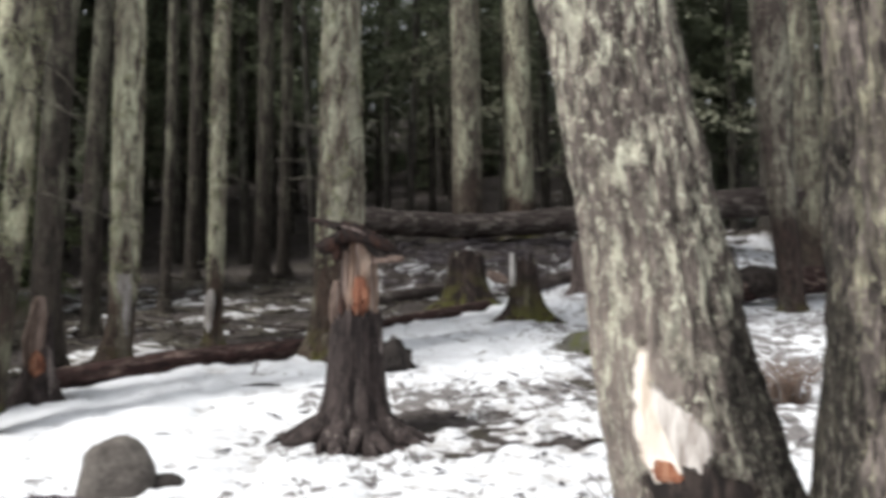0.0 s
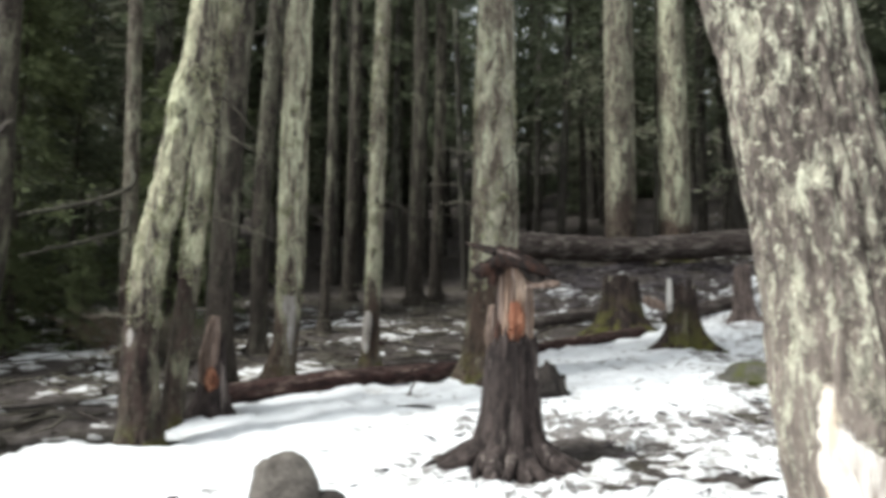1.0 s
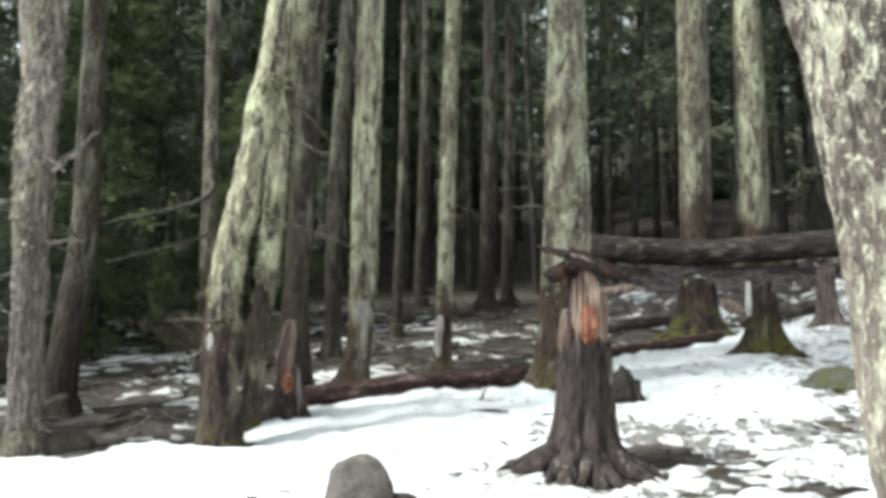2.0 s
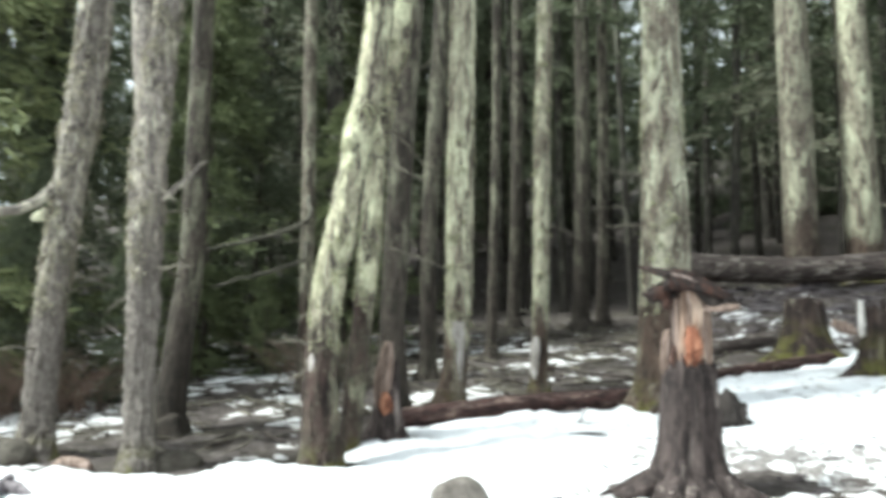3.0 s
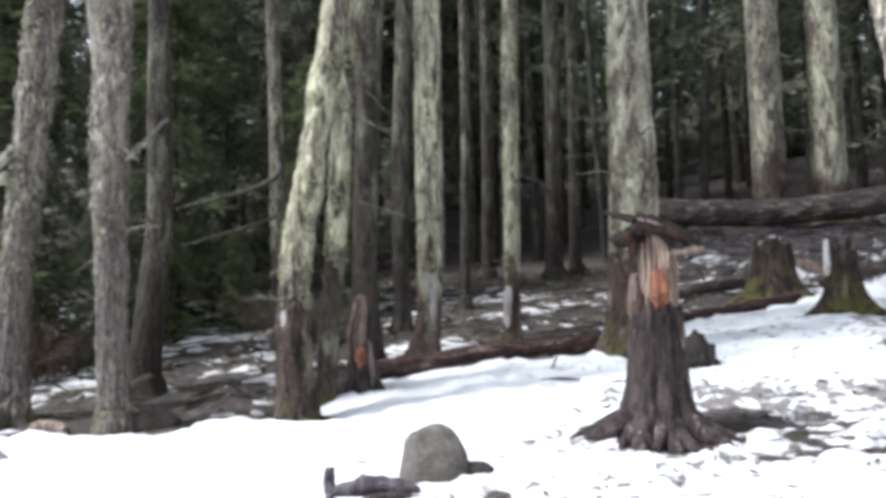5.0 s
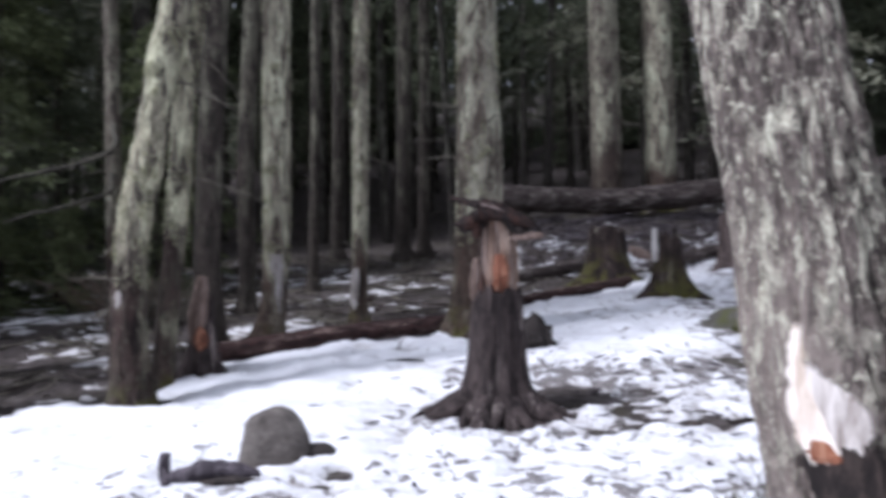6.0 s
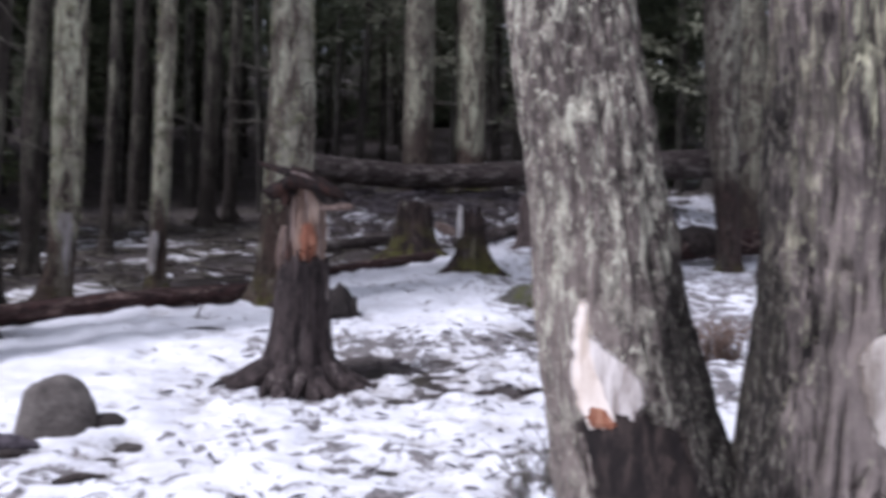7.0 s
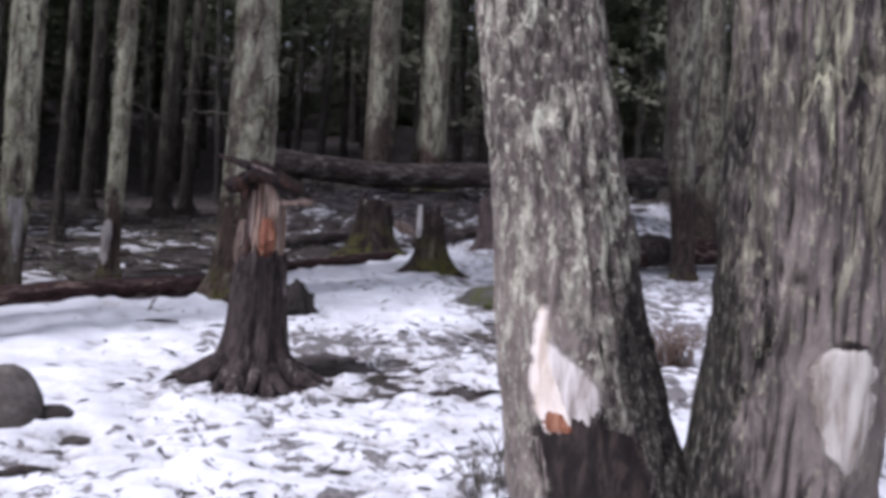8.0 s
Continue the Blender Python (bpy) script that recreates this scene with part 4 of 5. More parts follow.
world_limb(pale_slim, [(-4.9, 8.04, 3.5, .03), (-4.65, 7.6, 3.1, .025), (-4.96, 7.05, 2.82, .02), (-5.31, 6.79, 2.7, .008)], WOOD_LIMB)
world_limb(pale_slim, [(-4.9, 8.04, 2.95, .03), (-4.63, 7.5, 2.65, .022), (-4.9, 7.09, 2.47, .018), (-5.25, 6.83, 2.32, .007)], WOOD_LIMB)
by_label = {o["label"]: o for o in bpy.data.objects if "label" in o and o.parent is None}
left_a = by_label["grey mossy-footed tree with a long lichened limb"]
world_limb(left_a, [(-5.43, 5.1, 3.05, .05), (-5.47, 4.77, 2.79, .04), (-5.52, 4.54, 2.69, .035), (-5.6, 4.29, 2.61, .026), (-5.67, 4.03, 2.45, .015), (-5.75, 3.7, 2.2, .006)], BARK_SMOOTH, "branch", "long lichened limb")
world_limb(left_a, [(-5.44, 5.08, 2.85, .06), (-5.47, 4.95, 2.75, .055), (-5.5, 4.85, 2.7, .03)], BARK_PALE, "branch_stub")
left_b = by_label["grey-barked tree with peeling lichen, forked above"]
world_limb(left_b, [(-4.4, 4.92, 2.75, .035), (-4.26, 4.98, 2.86, .03), (-4.2, 5.04, 2.95, .022), (-4.08, 5.12, 3.12, .008)], BARK_SMOOTH, "branch_stub")

# ---- main stump ----
def stump(at, label, height_, r0, r1, spread, roots, seed, mat, ragged=0.12, sides=72, lean=(0, 0), deep=1.0):
    """A broken stump: root lobes running out at the foot, a ragged rim."""
    t = thing("stump", at, label, "stump", "broken stumps")
    rows_ = 40
    verts, faces = [], []
    for i in range(rows_ + 1):
        u = i / rows_
        for j in range(sides):
            a = 2 * math.pi * j / sides
            ca, sa = math.cos(a), math.sin(a)
            top = height_ * (1 + ragged * (n3(ca * 2.2 + seed, sa * 2.2, 1) + 0.6 * n3(ca * 9 + seed, sa * 9, 2)))
            z = -0.15 + (top + 0.15) * u ** 1.25
            zz = max(0.0, z)
            lobe = 0.0
            for ang, width, k in roots:
                d = (a - ang + math.pi) % (2 * math.pi) - math.pi
                lobe = max(lobe, k * math.exp(-(d / width) ** 2))
            w = r0 + (r1 - r0) * min(1.0, zz / height_)
            fl = math.exp(-zz / 0.13) * deep
            r = w * (1 + 0.07 * n3(ca * 1.7 + seed, sa * 1.7, z * 2) + 0.05 * n3(ca * 8 + seed, sa * 8, z * 3)) + spread * (0.12 * math.exp(-zz / 0.3) * (0.5 + lobe) + lobe * fl)
            if u == 1.0:
                r *= 0.93
            verts.append((ca * r + lean[0] * zz, sa * r + lean[1] * zz, z))
    for i in range(rows_):
        for j in range(sides):
            k = (j + 1) % sides
            faces.append((i * sides + j, i * sides + k, (i + 1) * sides + k, (i + 1) * sides + j))
    # broken, sunken top
    k0 = len(verts)
    inner = [(v[0] * 0.55, v[1] * 0.55, v[2] - 0.05 - 0.05 * abs(n3(v[0] * 30, v[1] * 30, seed))) for v in verts[-sides:]]
    verts += inner
    last = rows_ * sides
    for j in range(sides):
        k = (j + 1) % sides
        faces.append((last + j, last + k, k0 + k, k0 + j))
    faces.append(tuple(range(k0, k0 + sides)))
    link("trunk", verts, faces, mat, t)
    return t


def shard(parent, name, path, w, thick, mat, seed, label="", tip=0):
    """A torn slab of wood or bark along a path, with jagged edges."""
    line = spline(path, 6)
    verts, faces = [], []
    P = [Vector(p[:3]) for p in line]
    cols = 7
    for side_ in (1, -1):
        for i, p in enumerate(P):
            way = (P[min(i + 1, len(P) - 1)] - P[max(i - 1, 0)]).normalized()
            nrm = Vector(path[0][3:6]).normalized() if len(path[0]) > 3 else Vector((0, -1, 0))
            across = way.cross(nrm).normalized()
            taper = 0.3 + 0.7 * math.sin(math.pi * min(1, max(0, (i + 0.7) / (len(P) + 0.4)))) ** 0.6
            if tip:
                u = i / (len(P) - 1)
                taper = 0.1 + 0.9 * (1 - u if tip > 0 else u) ** 0.8
            for c in range(cols):
                s = c / (cols - 1) * 2 - 1
                jag = 1 + 0.35 * n3(i * 0.9, s * 2 + seed, side_ * 0.0)
                th = thick * (taper if tip else 1.0) * (1 - abs(s) ** 3 * 0.8) * (0.8 + 0.5 * n3(i * 0.8 + seed, s * 3, 3))
                verts.append(p + across * s * w * 0.5 * taper * jag + nrm * side_ * th * 0.5 + way * 0.05 * n3(s * 4 + seed, i, 2))
    k = len(P) * cols
    for i in range(len(P) - 1):
        for c in range(cols - 1):
            q = i * cols + c
            faces.append((q, q + 1, q + cols + 1, q + cols))
            faces.append((k + q, k + q + cols, k + q + cols + 1, k + q + 1))
        for c in (0, cols - 1):
            q = i * cols + c
            faces.append((q, q + cols, k + q + cols, k + q) if c == 0 else (q, k + q, k + q + cols, q + cols))
    for i in (0, len(P) - 1):
        for c in range(cols - 1):
            q = i * cols + c
            faces.append((q, k + q, k + q + 1, q + 1) if i == 0 else (q, q + 1, k + q + 1, k + q))
    return link(name, verts, faces, mat, parent, label)


def spar(parent, name, path, mat, seed, label="", sides=20, groove=0.16):
    """A split, grooved column of wood."""
    line = spline(path, 8)

    def shape(a, i, r):
        ca, sa = math.cos(a), math.sin(a)
        return r * (1 + groove * n3(ca * 3 + seed, sa * 3, line[i][2] * 2) + groove * 0.6 * n3(ca * 8 + seed, sa * 8, line[i][2] * 1.5))

    v, f = tube(line, sides, shape)
    return link(name, v, f, mat, parent, label)


SX, SY = -0.51, 5.12
SZ = hill(SX, SY) - 0.02
main = stump((SX, SY, SZ), "broken grey-brown stump with splayed roots and a torn top", 0.79, 0.195, 0.148, 0.2,
             [(-1.8, 0.26, 0.9), (-2.85, 0.3, 1.0), (-1.15, 0.2, 0.7), (-0.5, 0.3, 0.9), (0.4, 0.3, 0.7), (1.9, 0.4, 0.8), (2.75, 0.3, 0.6), (-2.3, 0.16, 0.5)], 2, BARK_STUMP, ragged=0.17, sides=120, lean=(0.01, 0))


def root(parent, angle, reach, r, seed, bend=0.0, drop=0.0):
    """A gnarled root that leaves the foot of the stump and dives into the ground."""
    pts = []
    for u, z, k in ((0.0, 0.2, 1.0), (0.22, 0.135, 1.05), (0.48, 0.065, 0.85), (0.74, 0.03, 0.6), (1.0, -0.03, 0.25)):
        a = angle + bend * u * u
        d = 0.1 + reach * u
        x, y = math.cos(a) * d, math.sin(a) * d
        lie = hill(SX + x, SY + y) - SZ
        pts.append((x, y, z + lie * u - drop * u, r * k))
    line = spline(pts, 7)

    def shape(a, i, q):
        return q * (1 + 0.22 * n3(math.cos(a) * 1.6 + seed, math.sin(a) * 1.6, i * 0.16) + 0.14 * n3(math.cos(a) * 4 + seed, math.sin(a) * 4, i * 0.3))

    v, f = tube(line, 18, shape)
    return link("root", v, f, BARK_STUMP, parent)


for k, (a, reach, r, bend) in enumerate(((-3.0, 0.52, 0.062, 0.25), (-2.62, 0.42, 0.07, -0.2), (-2.2, 0.3, 0.055, 0.1), (-1.86, 0.34, 0.072, 0.12), (-1.42, 0.27, 0.05, -0.2), (-1.05, 0.33, 0.062, 0.2), (-0.55, 0.4, 0.066, 0.15), (-0.1, 0.42, 0.06, -0.2), (0.8, 0.4, 0.06, 0.2), (1.9, 0.45, 0.07, 0.0), (2.6, 0.4, 0.06, 0.2))):
    root(main, a, reach, r, k * 3.7, bend)
spar(main, "heartwood", [(0.02, 0.01, 0.6, .11), (0.02, 0.01, 0.8, .106), (0.03, 0.015, 0.98, .1), (0.03, 0.015, 1.13, .092), (0.02, 0.01, 1.27, .08)], WOOD_SPLIT, 4, "splintered tan heartwood", 48, 0.34)
for k, (x, y, z0, z1, w, mat) in enumerate(((-0.05, -0.075, 0.66, 1.2, .035, WOOD_TAN), (-0.015, -0.09, 0.8, 1.24, .03, WOOD_SPLIT), (0.02, -0.09, 0.98, 1.25, .028, WOOD_TAN), (0.065, -0.085, 0.92, 1.22, .034, WOOD_SPLIT), (0.105, -0.055, 0.7, 1.16, .036, WOOD_TAN), (0.09, -0.075, 1.02, 1.2, .022, WOOD_SPLIT), (-0.075, -0.05, 0.8, 1.14, .024, WOOD_BROWN))):
    zm = (z0 + z1) / 2
    shard(main, "splinter", [(x, y, z0, 0.1, -1, 0), (x + 0.006, y - 0.004, zm, 0.1, -1, 0), (x - 0.002, y + 0.015, z1, 0.1, -1, 0)], w, 0.022, mat, 30 + k, "", 1 if k % 2 else 0)
shard(main, "scar", [(0.042, -0.096, 0.77, 0.1, -1, 0), (0.048, -0.108, 0.86, 0.1, -1, 0), (0.046, -0.108, 0.94, 0.1, -1, 0), (0.036, -0.1, 1.01, 0.1, -1, 0)], 0.1, 0.04, WOOD_ORANGE, 7, "raw orange wood")
shard(main, "scar", [(-0.02, -0.1, 0.73, 0, -1, 0), (-0.005, -0.108, 0.78, 0, -1, 0), (0.02, -0.106, 0.83, 0, -1, 0)], 0.08, 0.026, WOOD_ORANGE, 11, "raw orange wood")
shard(main, "splinter", [(-0.112, -0.06, 0.7, 0.3, -1, 0), (-0.115, -0.07, 0.84, 0.3, -1, 0), (-0.105, -0.06, 1.0, 0.3, -1, 0)], 0.066, 0.04, WOOD_TAN, 3)
shard(main, "splinter", [(-0.07, -0.085, 0.66, 0, -1, 0), (-0.068, -0.09, 0.78, 0, -1, 0), (-0.065, -0.08, 0.9, 0, -1, 0)], 0.05, 0.03, WOOD_RED, 5)
shard(main, "cap", [(-0.1, -0.04, 1.305, 0.28, -0.75, 0.9), (0.02, -0.05, 1.285, 0.3, -0.75, 0.9), (0.15, -0.06, 1.235, 0.4, -0.75, 0.85), (0.275, -0.05, 1.165, 0.5, -0.75, 0.8)], 0.25, 0.12, WOOD_CAP, 2, "dark rotten slab across the top", 1)
shard(main, "cap_splinter", [(-0.275, -0.05, 1.385, 0.1, -0.8, 1), (-0.2, -0.06, 1.36, 0.1, -0.8, 1), (-0.1, -0.06, 1.33, 0.1, -0.8, 1), (0.03, -0.06, 1.29, 0.1, -0.8, 1)], 0.12, 0.06, WOOD_CAP, 6, "", -1)
shard(main, "cap_splinter", [(-0.06, -0.09, 1.325, 0.2, -0.8, 1), (0.02, -0.1, 1.3, 0.2, -0.8, 1), (0.08, -0.1, 1.27, 0.2, -0.8, 1)], 0.03, 0.02, WOOD_BROWN, 16)
shard(main, "cap_chunk", [(-0.23, -0.03, 1.2, 0.1, -1, 0.2), (-0.16, -0.05, 1.215, 0.1, -1, 0.2), (-0.08, -0.05, 1.225, 0.1, -1, 0.2), (-0.02, -0.04, 1.25, 0.1, -1, 0.2)], 0.12, 0.08, WOOD_CAP, 9)
shard(main, "cap_chunk", [(-0.12, -0.06, 1.12, 0.1, -1, 0.2), (-0.095, -0.06, 1.18, 0.1, -1, 0.2), (-0.09, -0.05, 1.26, 0.1, -1, 0.2)], 0.07, 0.05, WOOD_RED, 14)
shard(main, "cap_chunk", [(0.06, -0.05, 1.25, 0.3, -1, 0.3), (0.13, -0.06, 1.2, 0.3, -1, 0.3), (0.21, -0.05, 1.13, 0.3, -1, 0.3)], 0.1, 0.05, WOOD_CHAR, 19)
spar(main, "cap_chunk", [(-0.17, 0.02, 1.19, .03), (-0.1, 0.02, 1.235, .062), (0.0, 0.02, 1.255, .07), (0.1, 0.02, 1.22, .062), (0.19, 0.01, 1.15, .02)], WOOD_CAP, 23, "", 20, 0.5)
shard(main, "cap_board", [(0.07, -0.04, 1.12, 0, -0.9, 0.6), (0.17, -0.06, 1.13, 0, -0.9, 0.6), (0.3, -0.05, 1.125, 0, -0.9, 0.6)], 0.07, 0.04, WOOD_TAN, 12)

# ---- other stumps ----
s2 = stump((0.95, 9.25, hill(0.95, 9.25) - 0.03), "mossy-footed broken stump with a pale sliver", 0.74, 0.17, 0.13, 0.46,
           [(-2.75, 0.3, 1.0), (-1.6, 0.3, 0.5), (-0.45, 0.3, 1.0), (1.6, 0.5, 0.8)], 12, BARK_MOSSY, 0.16, 56, deep=0.7)
shard(s2, "splinter", [(-0.15, -0.1, 0.45, 0, -1, 0), (-0.15, -0.1, 0.6, 0, -1, 0), (-0.15, -0.09, 0.82, 0, -1, 0)], 0.07, 0.04, WOOD_BLEACHED, 3, "bleached sliver of wood")
shard(s2, "splinter", [(-0.2, -0.08, 0.5, 0, -1, 0), (-0.32, -0.08, 0.55, 0, -1, 0), (-0.42, -0.06, 0.6, 0, -1, 0)], 0.12, 0.06, WOOD_TAN, 4)
stump((0.34, 10.82, hill(0.34, 10.82) - 0.03), "wide dark stump overgrown with moss", 0.74, 0.25, 0.22, 0.5, [(-2.7, 0.4, 1.0), (-1.4, 0.4, 0.7), (-0.3, 0.4, 0.9), (1.6, 0.5, 0.7)], 14, BARK_MOSSY, 0.14, 56, deep=0.6)
stump((1.95, 11.5, hill(1.95, 11.5) - 0.03), "short bare reddish stump in the snow", 0.8, 0.13, 0.105, 0.42, [(-2.4, 0.4, 0.9), (-0.8, 0.4, 0.8), (1.2, 0.5, 0.8)], 16, WOOD_BROWN, 0.14, 48, deep=0.7)
stub = stump((-2.93, 6.12, hill(-2.93, 6.12) - 0.03), "short broken stub with an orange scar", 0.66, 0.11, 0.075, 0.16, [(-2.6, 0.4, 1.0), (-1.2, 0.4, 0.8), (-0.2, 0.4, 1.0), (1.6, 0.5, 0.8)], 18, BARK_STUMP, 0.2, 48)
spar(stub, "scar", [(0.03, -0.1, 0.24, .02), (0.035, -0.12, 0.31, .045), (0.03, -0.122, 0.38, .035), (0.02, -0.115, 0.43, .012)], WOOD_ORANGE, 3, "raw orange wood", 20, 0.6)
spar(stub, "heartwood", [(-0.01, -0.07, 0.3, .06), (-0.01, -0.066, 0.48, .068), (0.0, -0.05, 0.62, .06), (0.0, -0.02, 0.82, .035)], WOOD_TAN, 5, "splintered brown wood", 24, 0.4)


# ---- rocks ----
def rock(at, size, seed, mat, label, turn=0.0, shape=None, group="rocks"):
    bm = bmesh.new()
    bmesh.ops.create_icosphere(bm, subdivisions=5, radius=1.0)
    for v in bm.verts:
        c = v.co.normalized()
        k = 1 + 0.16 * n3(c.x * 1.3 + seed, c.y * 1.3, c.z * 1.3) + 0.05 * n3(c.x * 4 + seed, c.y * 4, c.z * 4) + 0.02 * n3(c.x * 11 + seed, c.y * 11, c.z * 11)
        c = c * k
        if shape:
            c = shape(c)
        v.co = Vector((c.x * size[0], c.y * size[1], c.z * size[2]))
    me = bpy.data.meshes.new("rock")
    bm.to_mesh(me)
    bm.free()
    me.polygons.foreach_set("use_smooth", [True] * len(me.polygons))
    me.materials.append(mat)
    ob = new("rock", me)
    ob.location = at
    ob.rotation_euler = (0, 0, turn)
    return tagged(ob, label, "rock", group)


def slabby(c):
    """A blunt block: upright on its left, flat-topped, falling away to the right."""
    x = math.copysign(abs(c.x) ** 0.7, c.x)
    z = math.copysign(abs(c.z) ** 0.65, c.z)
    z = z - 0.3 * max(0.0, x - 0.2) * max(0.0, z)
    return Vector((x * (1 - 0.16 * max(0.0, z)) + 0.05, c.y, z))


def gnarled(c):
    """A broken, knobbly lump."""
    k = 1 + 0.35 * n3(c.x * 2.1, c.y * 2.1, c.z * 2.1 + 4) + 0.25 * n3(c.x * 4.7, c.y * 4.7, c.z * 3)
    return Vector((c.x * k + 0.25 * max(0.0, -c.z), c.y * k, c.z * k))


rock((-1.6, 4.2, hill(-1.6, 4.2) + 0.02), (0.2, 0.16, 0.28), 3, ROCK, "grey rounded boulder standing out of the snow", 0.1, slabby)
# the boulder's shaded right side and foot, added as a separate dark lump
rock((-1.43, 4.26, hill(-1.43, 4.26) - 0.02), (0.19, 0.13, 0.11), 5, LUMP_DARK, "dark wedge standing in for the boulder's shaded side and foot", 0.3)
rock((1.36, 7.6, hill(1.36, 7.6) - 0.01), (0.33, 0.24, 0.19), 8, ROCK_MOSS, "low moss-covered rock in the snow", 0.2)
# root mass behind the stump, built with the rock shape
rock((-0.37, 6.9, hill(-0.37, 6.9) + 0.08), (0.15, 0.13, 0.2), 9, LUMP_DARK, "dark knobbly root lump behind the stump", 0.4, gnarled)


rock((-5.55, 4.86, hill(-5.55, 4.86) + 0.02), (0.2, 0.13, 0.17), 12, ROCK_TURF, "mossy hummock against the foot of a grey tree", 0.3)
rock((-4.2, 5.12, hill(-4.2, 5.12) + 0.0), (0.22, 0.14, 0.13), 14, ROCK_TURF, "mossy hummock beside the forked tree", 0.8)
rock((3.95, 10.3, hill(3.95, 10.3) + 0.36), (0.34, 0.2, 0.2), 17, WOOD_CHAR, "black root lump on the log under the grey tree", 0.2)


# ---- fallen logs ----
def fallen(path, label, mat, seed, sides=22, knots=6, group="fallen logs"):
    o = Vector(path[len(path) // 2][:3])
    t = thing("log", o, label, "log", group)
    line = spline([(p[0] - o.x, p[1] - o.y, p[2] - o.z, p[3]) for p in path], 14)

    def shape(a, i, r):
        return r * (1 + 0.1 * n3(math.cos(a) * 1.5 + seed, math.sin(a) * 1.5, i * 0.25) + 0.07 * n3(math.cos(a) * 5 + seed, math.sin(a) * 5, i * 0.6))

    v, f = tube(line, sides, shape)
    # the grain runs along the log: turn the mesh so that its own z lies along it
    way = Vector(line[-1][:3]) - Vector(line[0][:3])
    q = way.to_track_quat("Z", "Y").to_matrix().to_4x4()
    qi = q.inverted()
    body = link("stem", [qi @ Vector(p) for p in v], f, mat, t)
    body.matrix_local = q
    rr = random.Random(seed)
    for _ in range(knots):
        p = line[rr.randrange(2, len(line) - 2)]
        d = Vector((rr.gauss(0, 0.4), rr.gauss(0, 0.6), rr.uniform(0.2, 1))).normalized()
        s = rr.uniform(0.1, 0.45)
        a = Vector(p[:3]) + d * p[3] * 0.7
        b = a + d * s
        limb(t, [(*a, p[3] * 0.16), (*((a + b) / 2 + Vector((0.02, 0.01, 0))), p[3] * 0.1), (*b, p[3] * 0.04)], mat, "branch_stub", "", 6)
    return t


def on_hill(pts, lift=0.6):
    return [(x, y, hill(x, y) + r * lift, r) for x, y, r in pts]


fallen(on_hill([(-2.98, 6.5, .08), (-2.4, 6.85, .084), (-1.8, 7.18, .082), (-1.2, 7.5, .076), (-0.85, 7.72, .07)], 1.35), "reddish fallen log lying along the snow's edge", BARK_RED, 3)
fallen([(-1.35, 12.95, 3.16, .2), (-0.4, 12.98, 3.06, .2), (0.68, 12.99, 3.02, .19), (2.4, 12.78, 3.11, .2), (4.5, 12.16, 3.22, .22), (5.6, 11.75, 3.26, .23), (7.5, 11.2, 3.3, .25)], "great dark fallen trunk lying along the bank", BARK_LOG, 5, 28, 16)
fallen(on_hill([(-0.75, 8.95, .065), (-0.1, 9.75, .07), (0.6, 10.5, .065)], 0.9), "thin brown log lying upslope", BARK_RED, 7, 16, 3)
fallen(on_hill([(-1.2, 10.5, .1), (-0.4, 11.2, .11), (0.3, 11.9, .1)], 0.6), "dark log at the foot of the bank", BARK_LOG, 9, 18, 3)
fallen(on_hill([(0.95, 11.3, .1), (1.4, 11.75, .1), (2.0, 12.05, .09)], 1.2), "dark log behind the mossy stump", BARK_LOG, 11, 18, 3)
fallen(on_hill([(3.3, 10.1, .15), (4.0, 10.4, .18), (5.0, 10.7, .18), (6.2, 10.9, .17)], 1.6), "dark brown log under the grey tree", BARK_RED, 13, 20, 4)


# ---- sticks, chips and dry stalks ----
def strewn(name, count, seed, where, length, thick, mat, label, category, on_snow):
    rr = random.Random(seed)
    pieces = []
    while len(pieces) < count:
        x, y = where(rr)
        z = max(litter_top(x, y), snow_top(x, y)) if on_snow else litter_top(x, y)
        a, L, w = rr.uniform(0, 6.28), rr.uniform(*length), rr.uniform(*thick)
        dx, dy = math.cos(a) * L / 2, math.sin(a) * L / 2
        b = rr.gauss(0, 0.12) * L
        pts = [(x - dx, y - dy, z + w * 0.6, w * 0.4), (x + dy * 0.15, y - dx * 0.15, z + w * 1.2 + abs(b) * 0.3, w), (x + dx, y + dy, z + w * 0.8 + abs(b), w * 0.3)]
        pieces.append(tube(pts, 5))
    v, f = merge(pieces)
    return tagged(link(name, v, f, mat), label, category, "", "stuff")


def in_wood(rr):
    while True:
        x, y = rr.uniform(-9, 6), rr.uniform(5, 15)
        if y > edge_y(x) + 0.45:
            return x, y


def on_trodden(rr):
    while True:
        x, y = rr.gauss(0.3, 0.9), rr.gauss(5.2, 1.2)
        if 3.2 < y < edge_y(x) and not (0.2 < x < 2 and y < 3):
            return x, y


strewn("sticks", 1100, 3, in_wood, (0.12, 0.7), (0.004, 0.016), WOOD_DEAD, "dead sticks lying over the forest floor", "sticks", False)
strewn("dark_sticks", 320, 4, in_wood, (0.15, 0.9), (0.006, 0.022), WOOD_CHAR, "wet dark branches lying over the forest floor", "sticks", False)
def on_bank(rr):
    return rr.uniform(-0.8, 3.0), rr.gauss(12.5, 0.45)


strewn("bank_sticks", 420, 8, on_bank, (0.15, 0.8), (0.006, 0.02), WOOD_PURPLE, "tangle of dead sticks under the great log", "sticks", False)
strewn("bark_chips", 190, 5, on_trodden, (0.02, 0.16), (0.003, 0.011), WOOD_DUSK, "dark bark chips strewn over the snow", "debris", True)

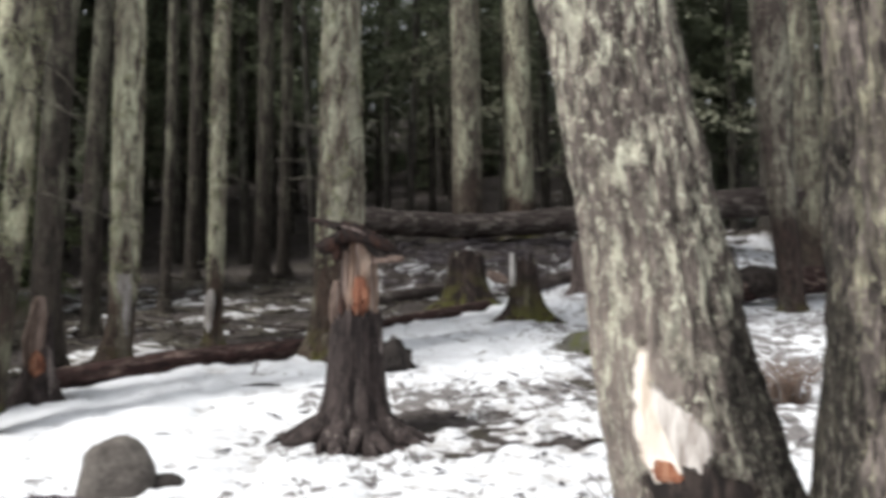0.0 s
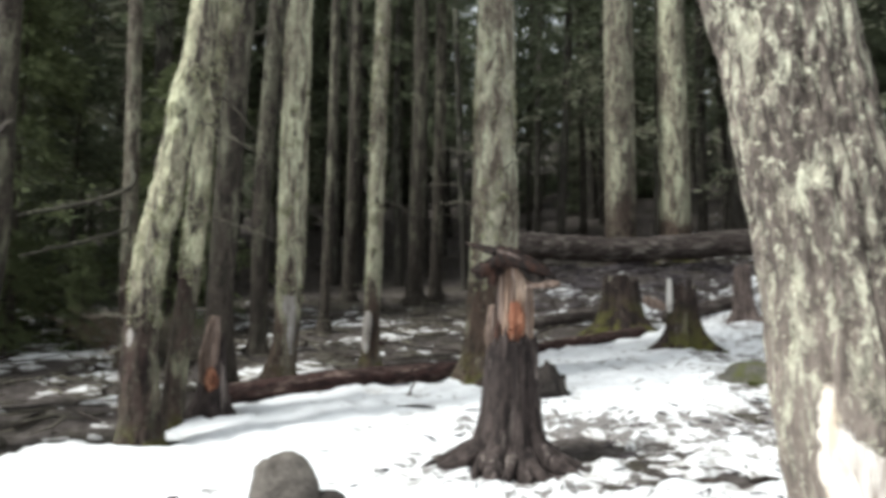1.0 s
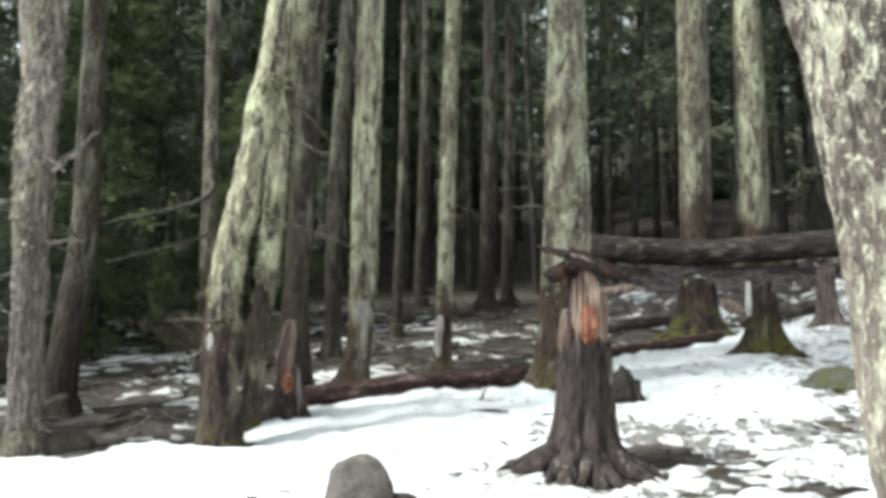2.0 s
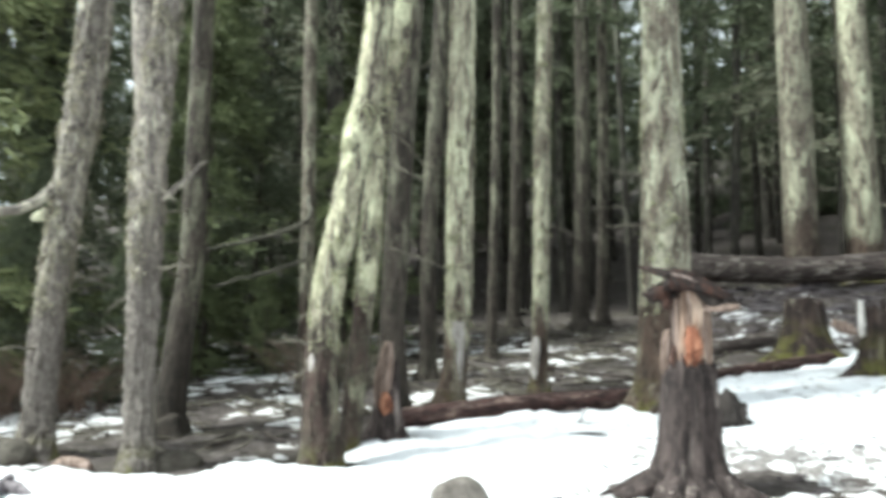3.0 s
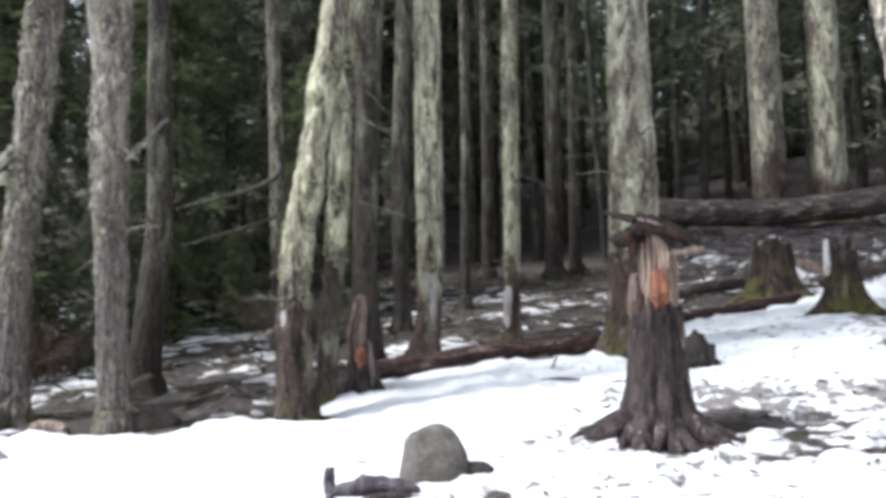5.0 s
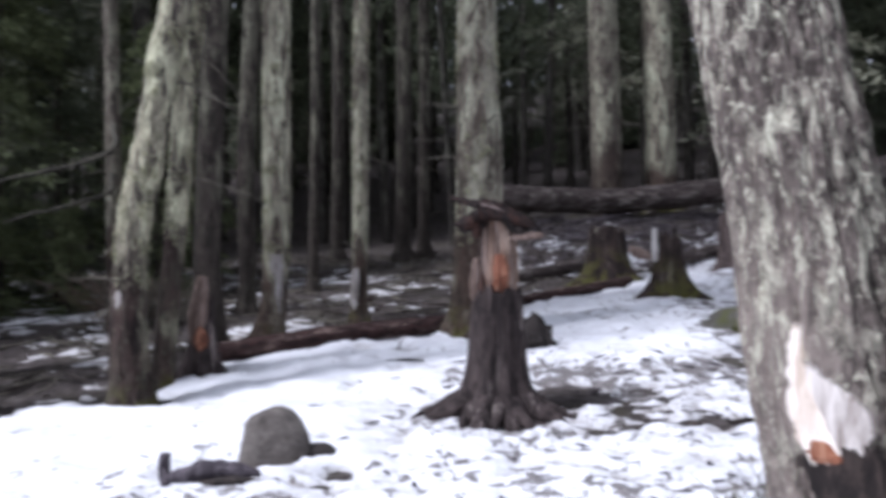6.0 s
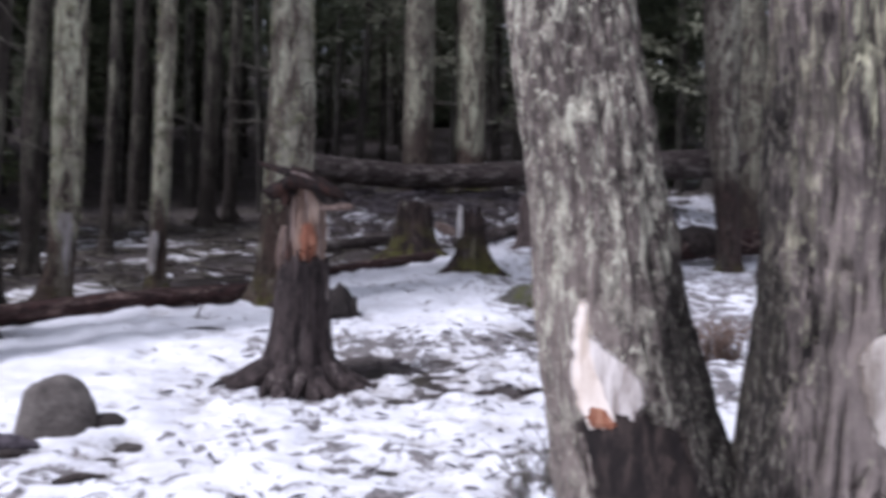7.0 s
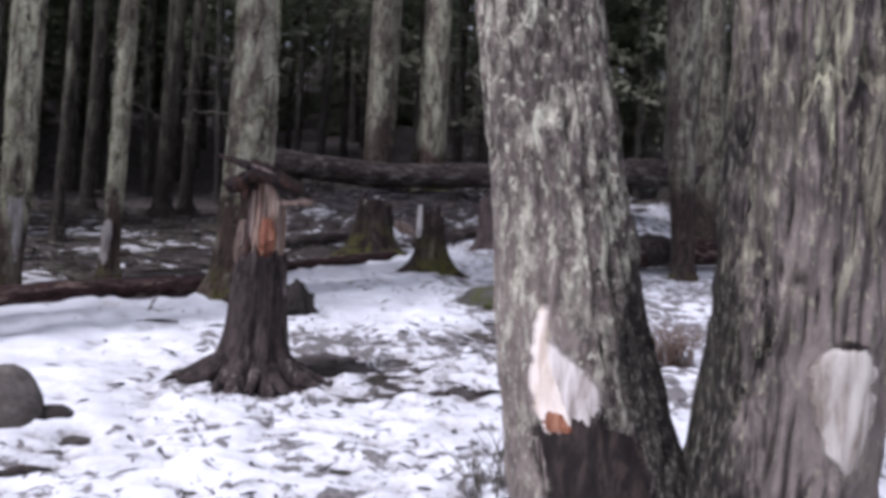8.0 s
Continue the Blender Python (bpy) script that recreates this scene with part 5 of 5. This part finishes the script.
# ---- single pieces of dead wood on the snow ----
def deadwood(at, label, branches, mat, turn=0.0):
    """A short piece of broken wood: its stem first, then its forks, each a path of (x, y, z, r) from the piece's middle."""
    t = thing("dead_branch", (at[0], at[1], max(litter_top(*at), snow_top(*at))), label, "branch", "broken branches")
    t.rotation_euler = (0, 0, turn)
    for i, p in enumerate(branches):
        line = spline(p, 6)
        sd = at[0] * 7 + i

        def shape(a, k, r):
            return r * (1 + 0.35 * n3(math.cos(a) * 1.6 + sd, math.sin(a) * 1.6, k * 0.4) + 0.3 * n3(math.cos(a) * 3.5 + sd, math.sin(a) * 3.5, k * 0.9))

        v, f = tube(line, 18, shape)
        link("stem" if i == 0 else "fork", v, f, mat, t)
    return t


deadwood((-4.68, 4.02), "broken forked piece of purplish dead wood on the snow", [[(-0.13, 0.05, 0.0, .03), (-0.05, 0.0, 0.06, .042), (0.03, -0.08, 0.04, .042), (0.08, -0.18, 0.01, .038), (0.1, -0.24, -0.02, .025)],
         [(-0.03, 0.02, 0.05, .035), (0.04, 0.05, 0.06, .045), (0.11, 0.06, 0.04, .04), (0.22, 0.05, 0.0, .02)], [(-0.02, 0.03, 0.06, .02), (0.02, 0.04, 0.11, .022), (0.08, 0.05, 0.12, .012)]], WOOD_PURPLE, 0.1)
deadwood((-4.9, 4.84), "reddish rotten piece of wood at the trees' foot", [[(-0.17, 0.0, 0.0, .03), (-0.08, 0.0, 0.02, .05), (0.05, 0.02, 0.025, .045), (0.17, 0.0, 0.0, .03)]], WOOD_TAN)
deadwood((-5.3, 3.83), "dark sodden lump of wood in the snow", [[(-0.1, 0, 0.0, .035), (0.0, 0.01, 0.03, .05), (0.1, 0.0, 0.005, .03)]], WOOD_PURPLE)
deadwood((-5.12, 4.02), "small broken stick lying in the snow", [[(-0.1, 0, 0.0, .012), (0.0, 0.01, 0.025, .022), (0.12, -0.03, 0.005, .015)]], WOOD_PURPLE)
deadwood((-1.9, 3.85), "dark crooked branch lying in the snow", [[(-0.14, -0.02, -0.01, .03), (-0.02, 0.01, 0.03, .04), (0.14, 0.04, 0.045, .05), (0.34, 0.08, 0.01, .03)],
         [(-0.12, -0.01, 0.0, .025), (-0.15, 0.02, 0.06, .03), (-0.15, 0.03, 0.13, .025)], [(-0.12, -0.02, 0.0, .025), (-0.08, -0.1, 0.0, .02)]], WOOD_DUSK)
deadwood((-1.68, 3.84), "thin dark stick lying in the snow", [[(-0.16, -0.02, 0.0, .015), (0.0, 0.0, 0.02, .022), (0.15, 0.02, 0.01, .012)]], WOOD_CHAR)
deadwood((-1.25, 3.55), "dark sodden stick in the snow", [[(-0.1, -0.02, 0.0, .01), (0.0, 0.0, 0.015, .018), (0.1, 0.03, 0.01, .008)]], WOOD_CHAR)
deadwood((0.62, 4.92), "dark stick half sunk in the snow", [[(-0.12, 0, 0.0, .012), (0.0, 0.01, 0.015, .02), (0.12, 0.0, 0.005, .01)]], WOOD_CHAR)
deadwood((0.93, 4.94), "dark stick half sunk in the snow", [[(-0.1, 0, 0.0, .012), (0.0, 0.01, 0.012, .018), (0.13, 0.0, 0.005, .01)]], WOOD_CHAR)
deadwood((-1.35, 6.35), "thin twig lying on the snow", [[(-0.16, 0, 0.0, .006), (0.0, 0.01, 0.012, .01), (0.14, 0.0, 0.005, .005)]], WOOD_CHAR)


def brush(at, label, count, tall, spread, mat, seed, category="shrub"):
    """A tuft of thin bare stalks, each forked once."""
    rr = random.Random(seed)
    pieces = []
    for _ in range(count):
        a, L = rr.uniform(0, 6.28), tall * rr.uniform(0.5, 1.1)
        lean = spread * rr.uniform(0.2, 1.0)
        x0, y0 = rr.gauss(0, spread * 0.25), rr.gauss(0, spread * 0.25)
        tip = (x0 + math.cos(a) * lean, y0 + math.sin(a) * lean, L)
        mid = (x0 + math.cos(a) * lean * 0.35, y0 + math.sin(a) * lean * 0.35, L * 0.55)
        pieces.append(tube([(x0, y0, -0.04, .004), (*mid, .003), (*tip, .0012)], 4))
        b = a + rr.uniform(-1, 1)
        pieces.append(tube([(*mid, .0025), (mid[0] + math.cos(b) * lean * 0.4, mid[1] + math.sin(b) * lean * 0.4, mid[2] + L * 0.3, .001)], 4))
    v, f = merge(pieces)
    ob = link("dry_stalks", v, f, mat)
    ob.location = (at[0], at[1], hill(*at))
    return tagged(ob, label, category, "", "stuff")


brush((0.68, 3.5), "thin dry stalks standing in the snow", 26, 0.32, 0.22, WOOD_DEAD, 3)
brush((2.4, 5.85), "low brown bare shrub in the snow", 130, 0.32, 0.3, WOOD_REDDISH, 4)
brush((-7.3, 6.1), "brown leafless shrub under the firs", 160, 0.8, 0.9, WOOD_REDDISH, 5)
brush((-6.6, 6.5), "brown leafless shrub under the firs", 120, 0.6, 0.8, WOOD_REDDISH, 6)
brush((-4.5, 8.2), "pale brown leafless shrub among the trunks", 170, 0.55, 0.8, WOOD_DEAD, 8)
brush((-5.2, 8.8), "brown leafless shrub among the trunks", 140, 0.5, 0.9, WOOD_REDDISH, 7)

# pieces that sit on a part of their thing
HOSTS = {"lichen": "trunk", "scar": "trunk", "scar_edge": "trunk", "scar_foot": "trunk", "scar_lip": "trunk", "hollow": "trunk", "root": "trunk", "splinter": "heartwood", "cap_splinter": "cap", "cap_chunk": "cap", "cap_board": "cap", "twig": "trunk", "branch_stub": "stem"}
for ob in list(bpy.data.objects):
    kind_ = ob.name.split(".")[0]
    if ob.parent is None or ob.parent.parent is not None or kind_ not in HOSTS or ob.parent.get("group") in ("trees of the far wood", "slim trees of the wood", "young firs"):
        continue
    host = next((c for c in ob.parent.children if c.name.split(".")[0] == HOSTS[kind_]), None)
    if host:
        ob.parent = host
        ob.matrix_parent_inverse = host.matrix_local.inverted()
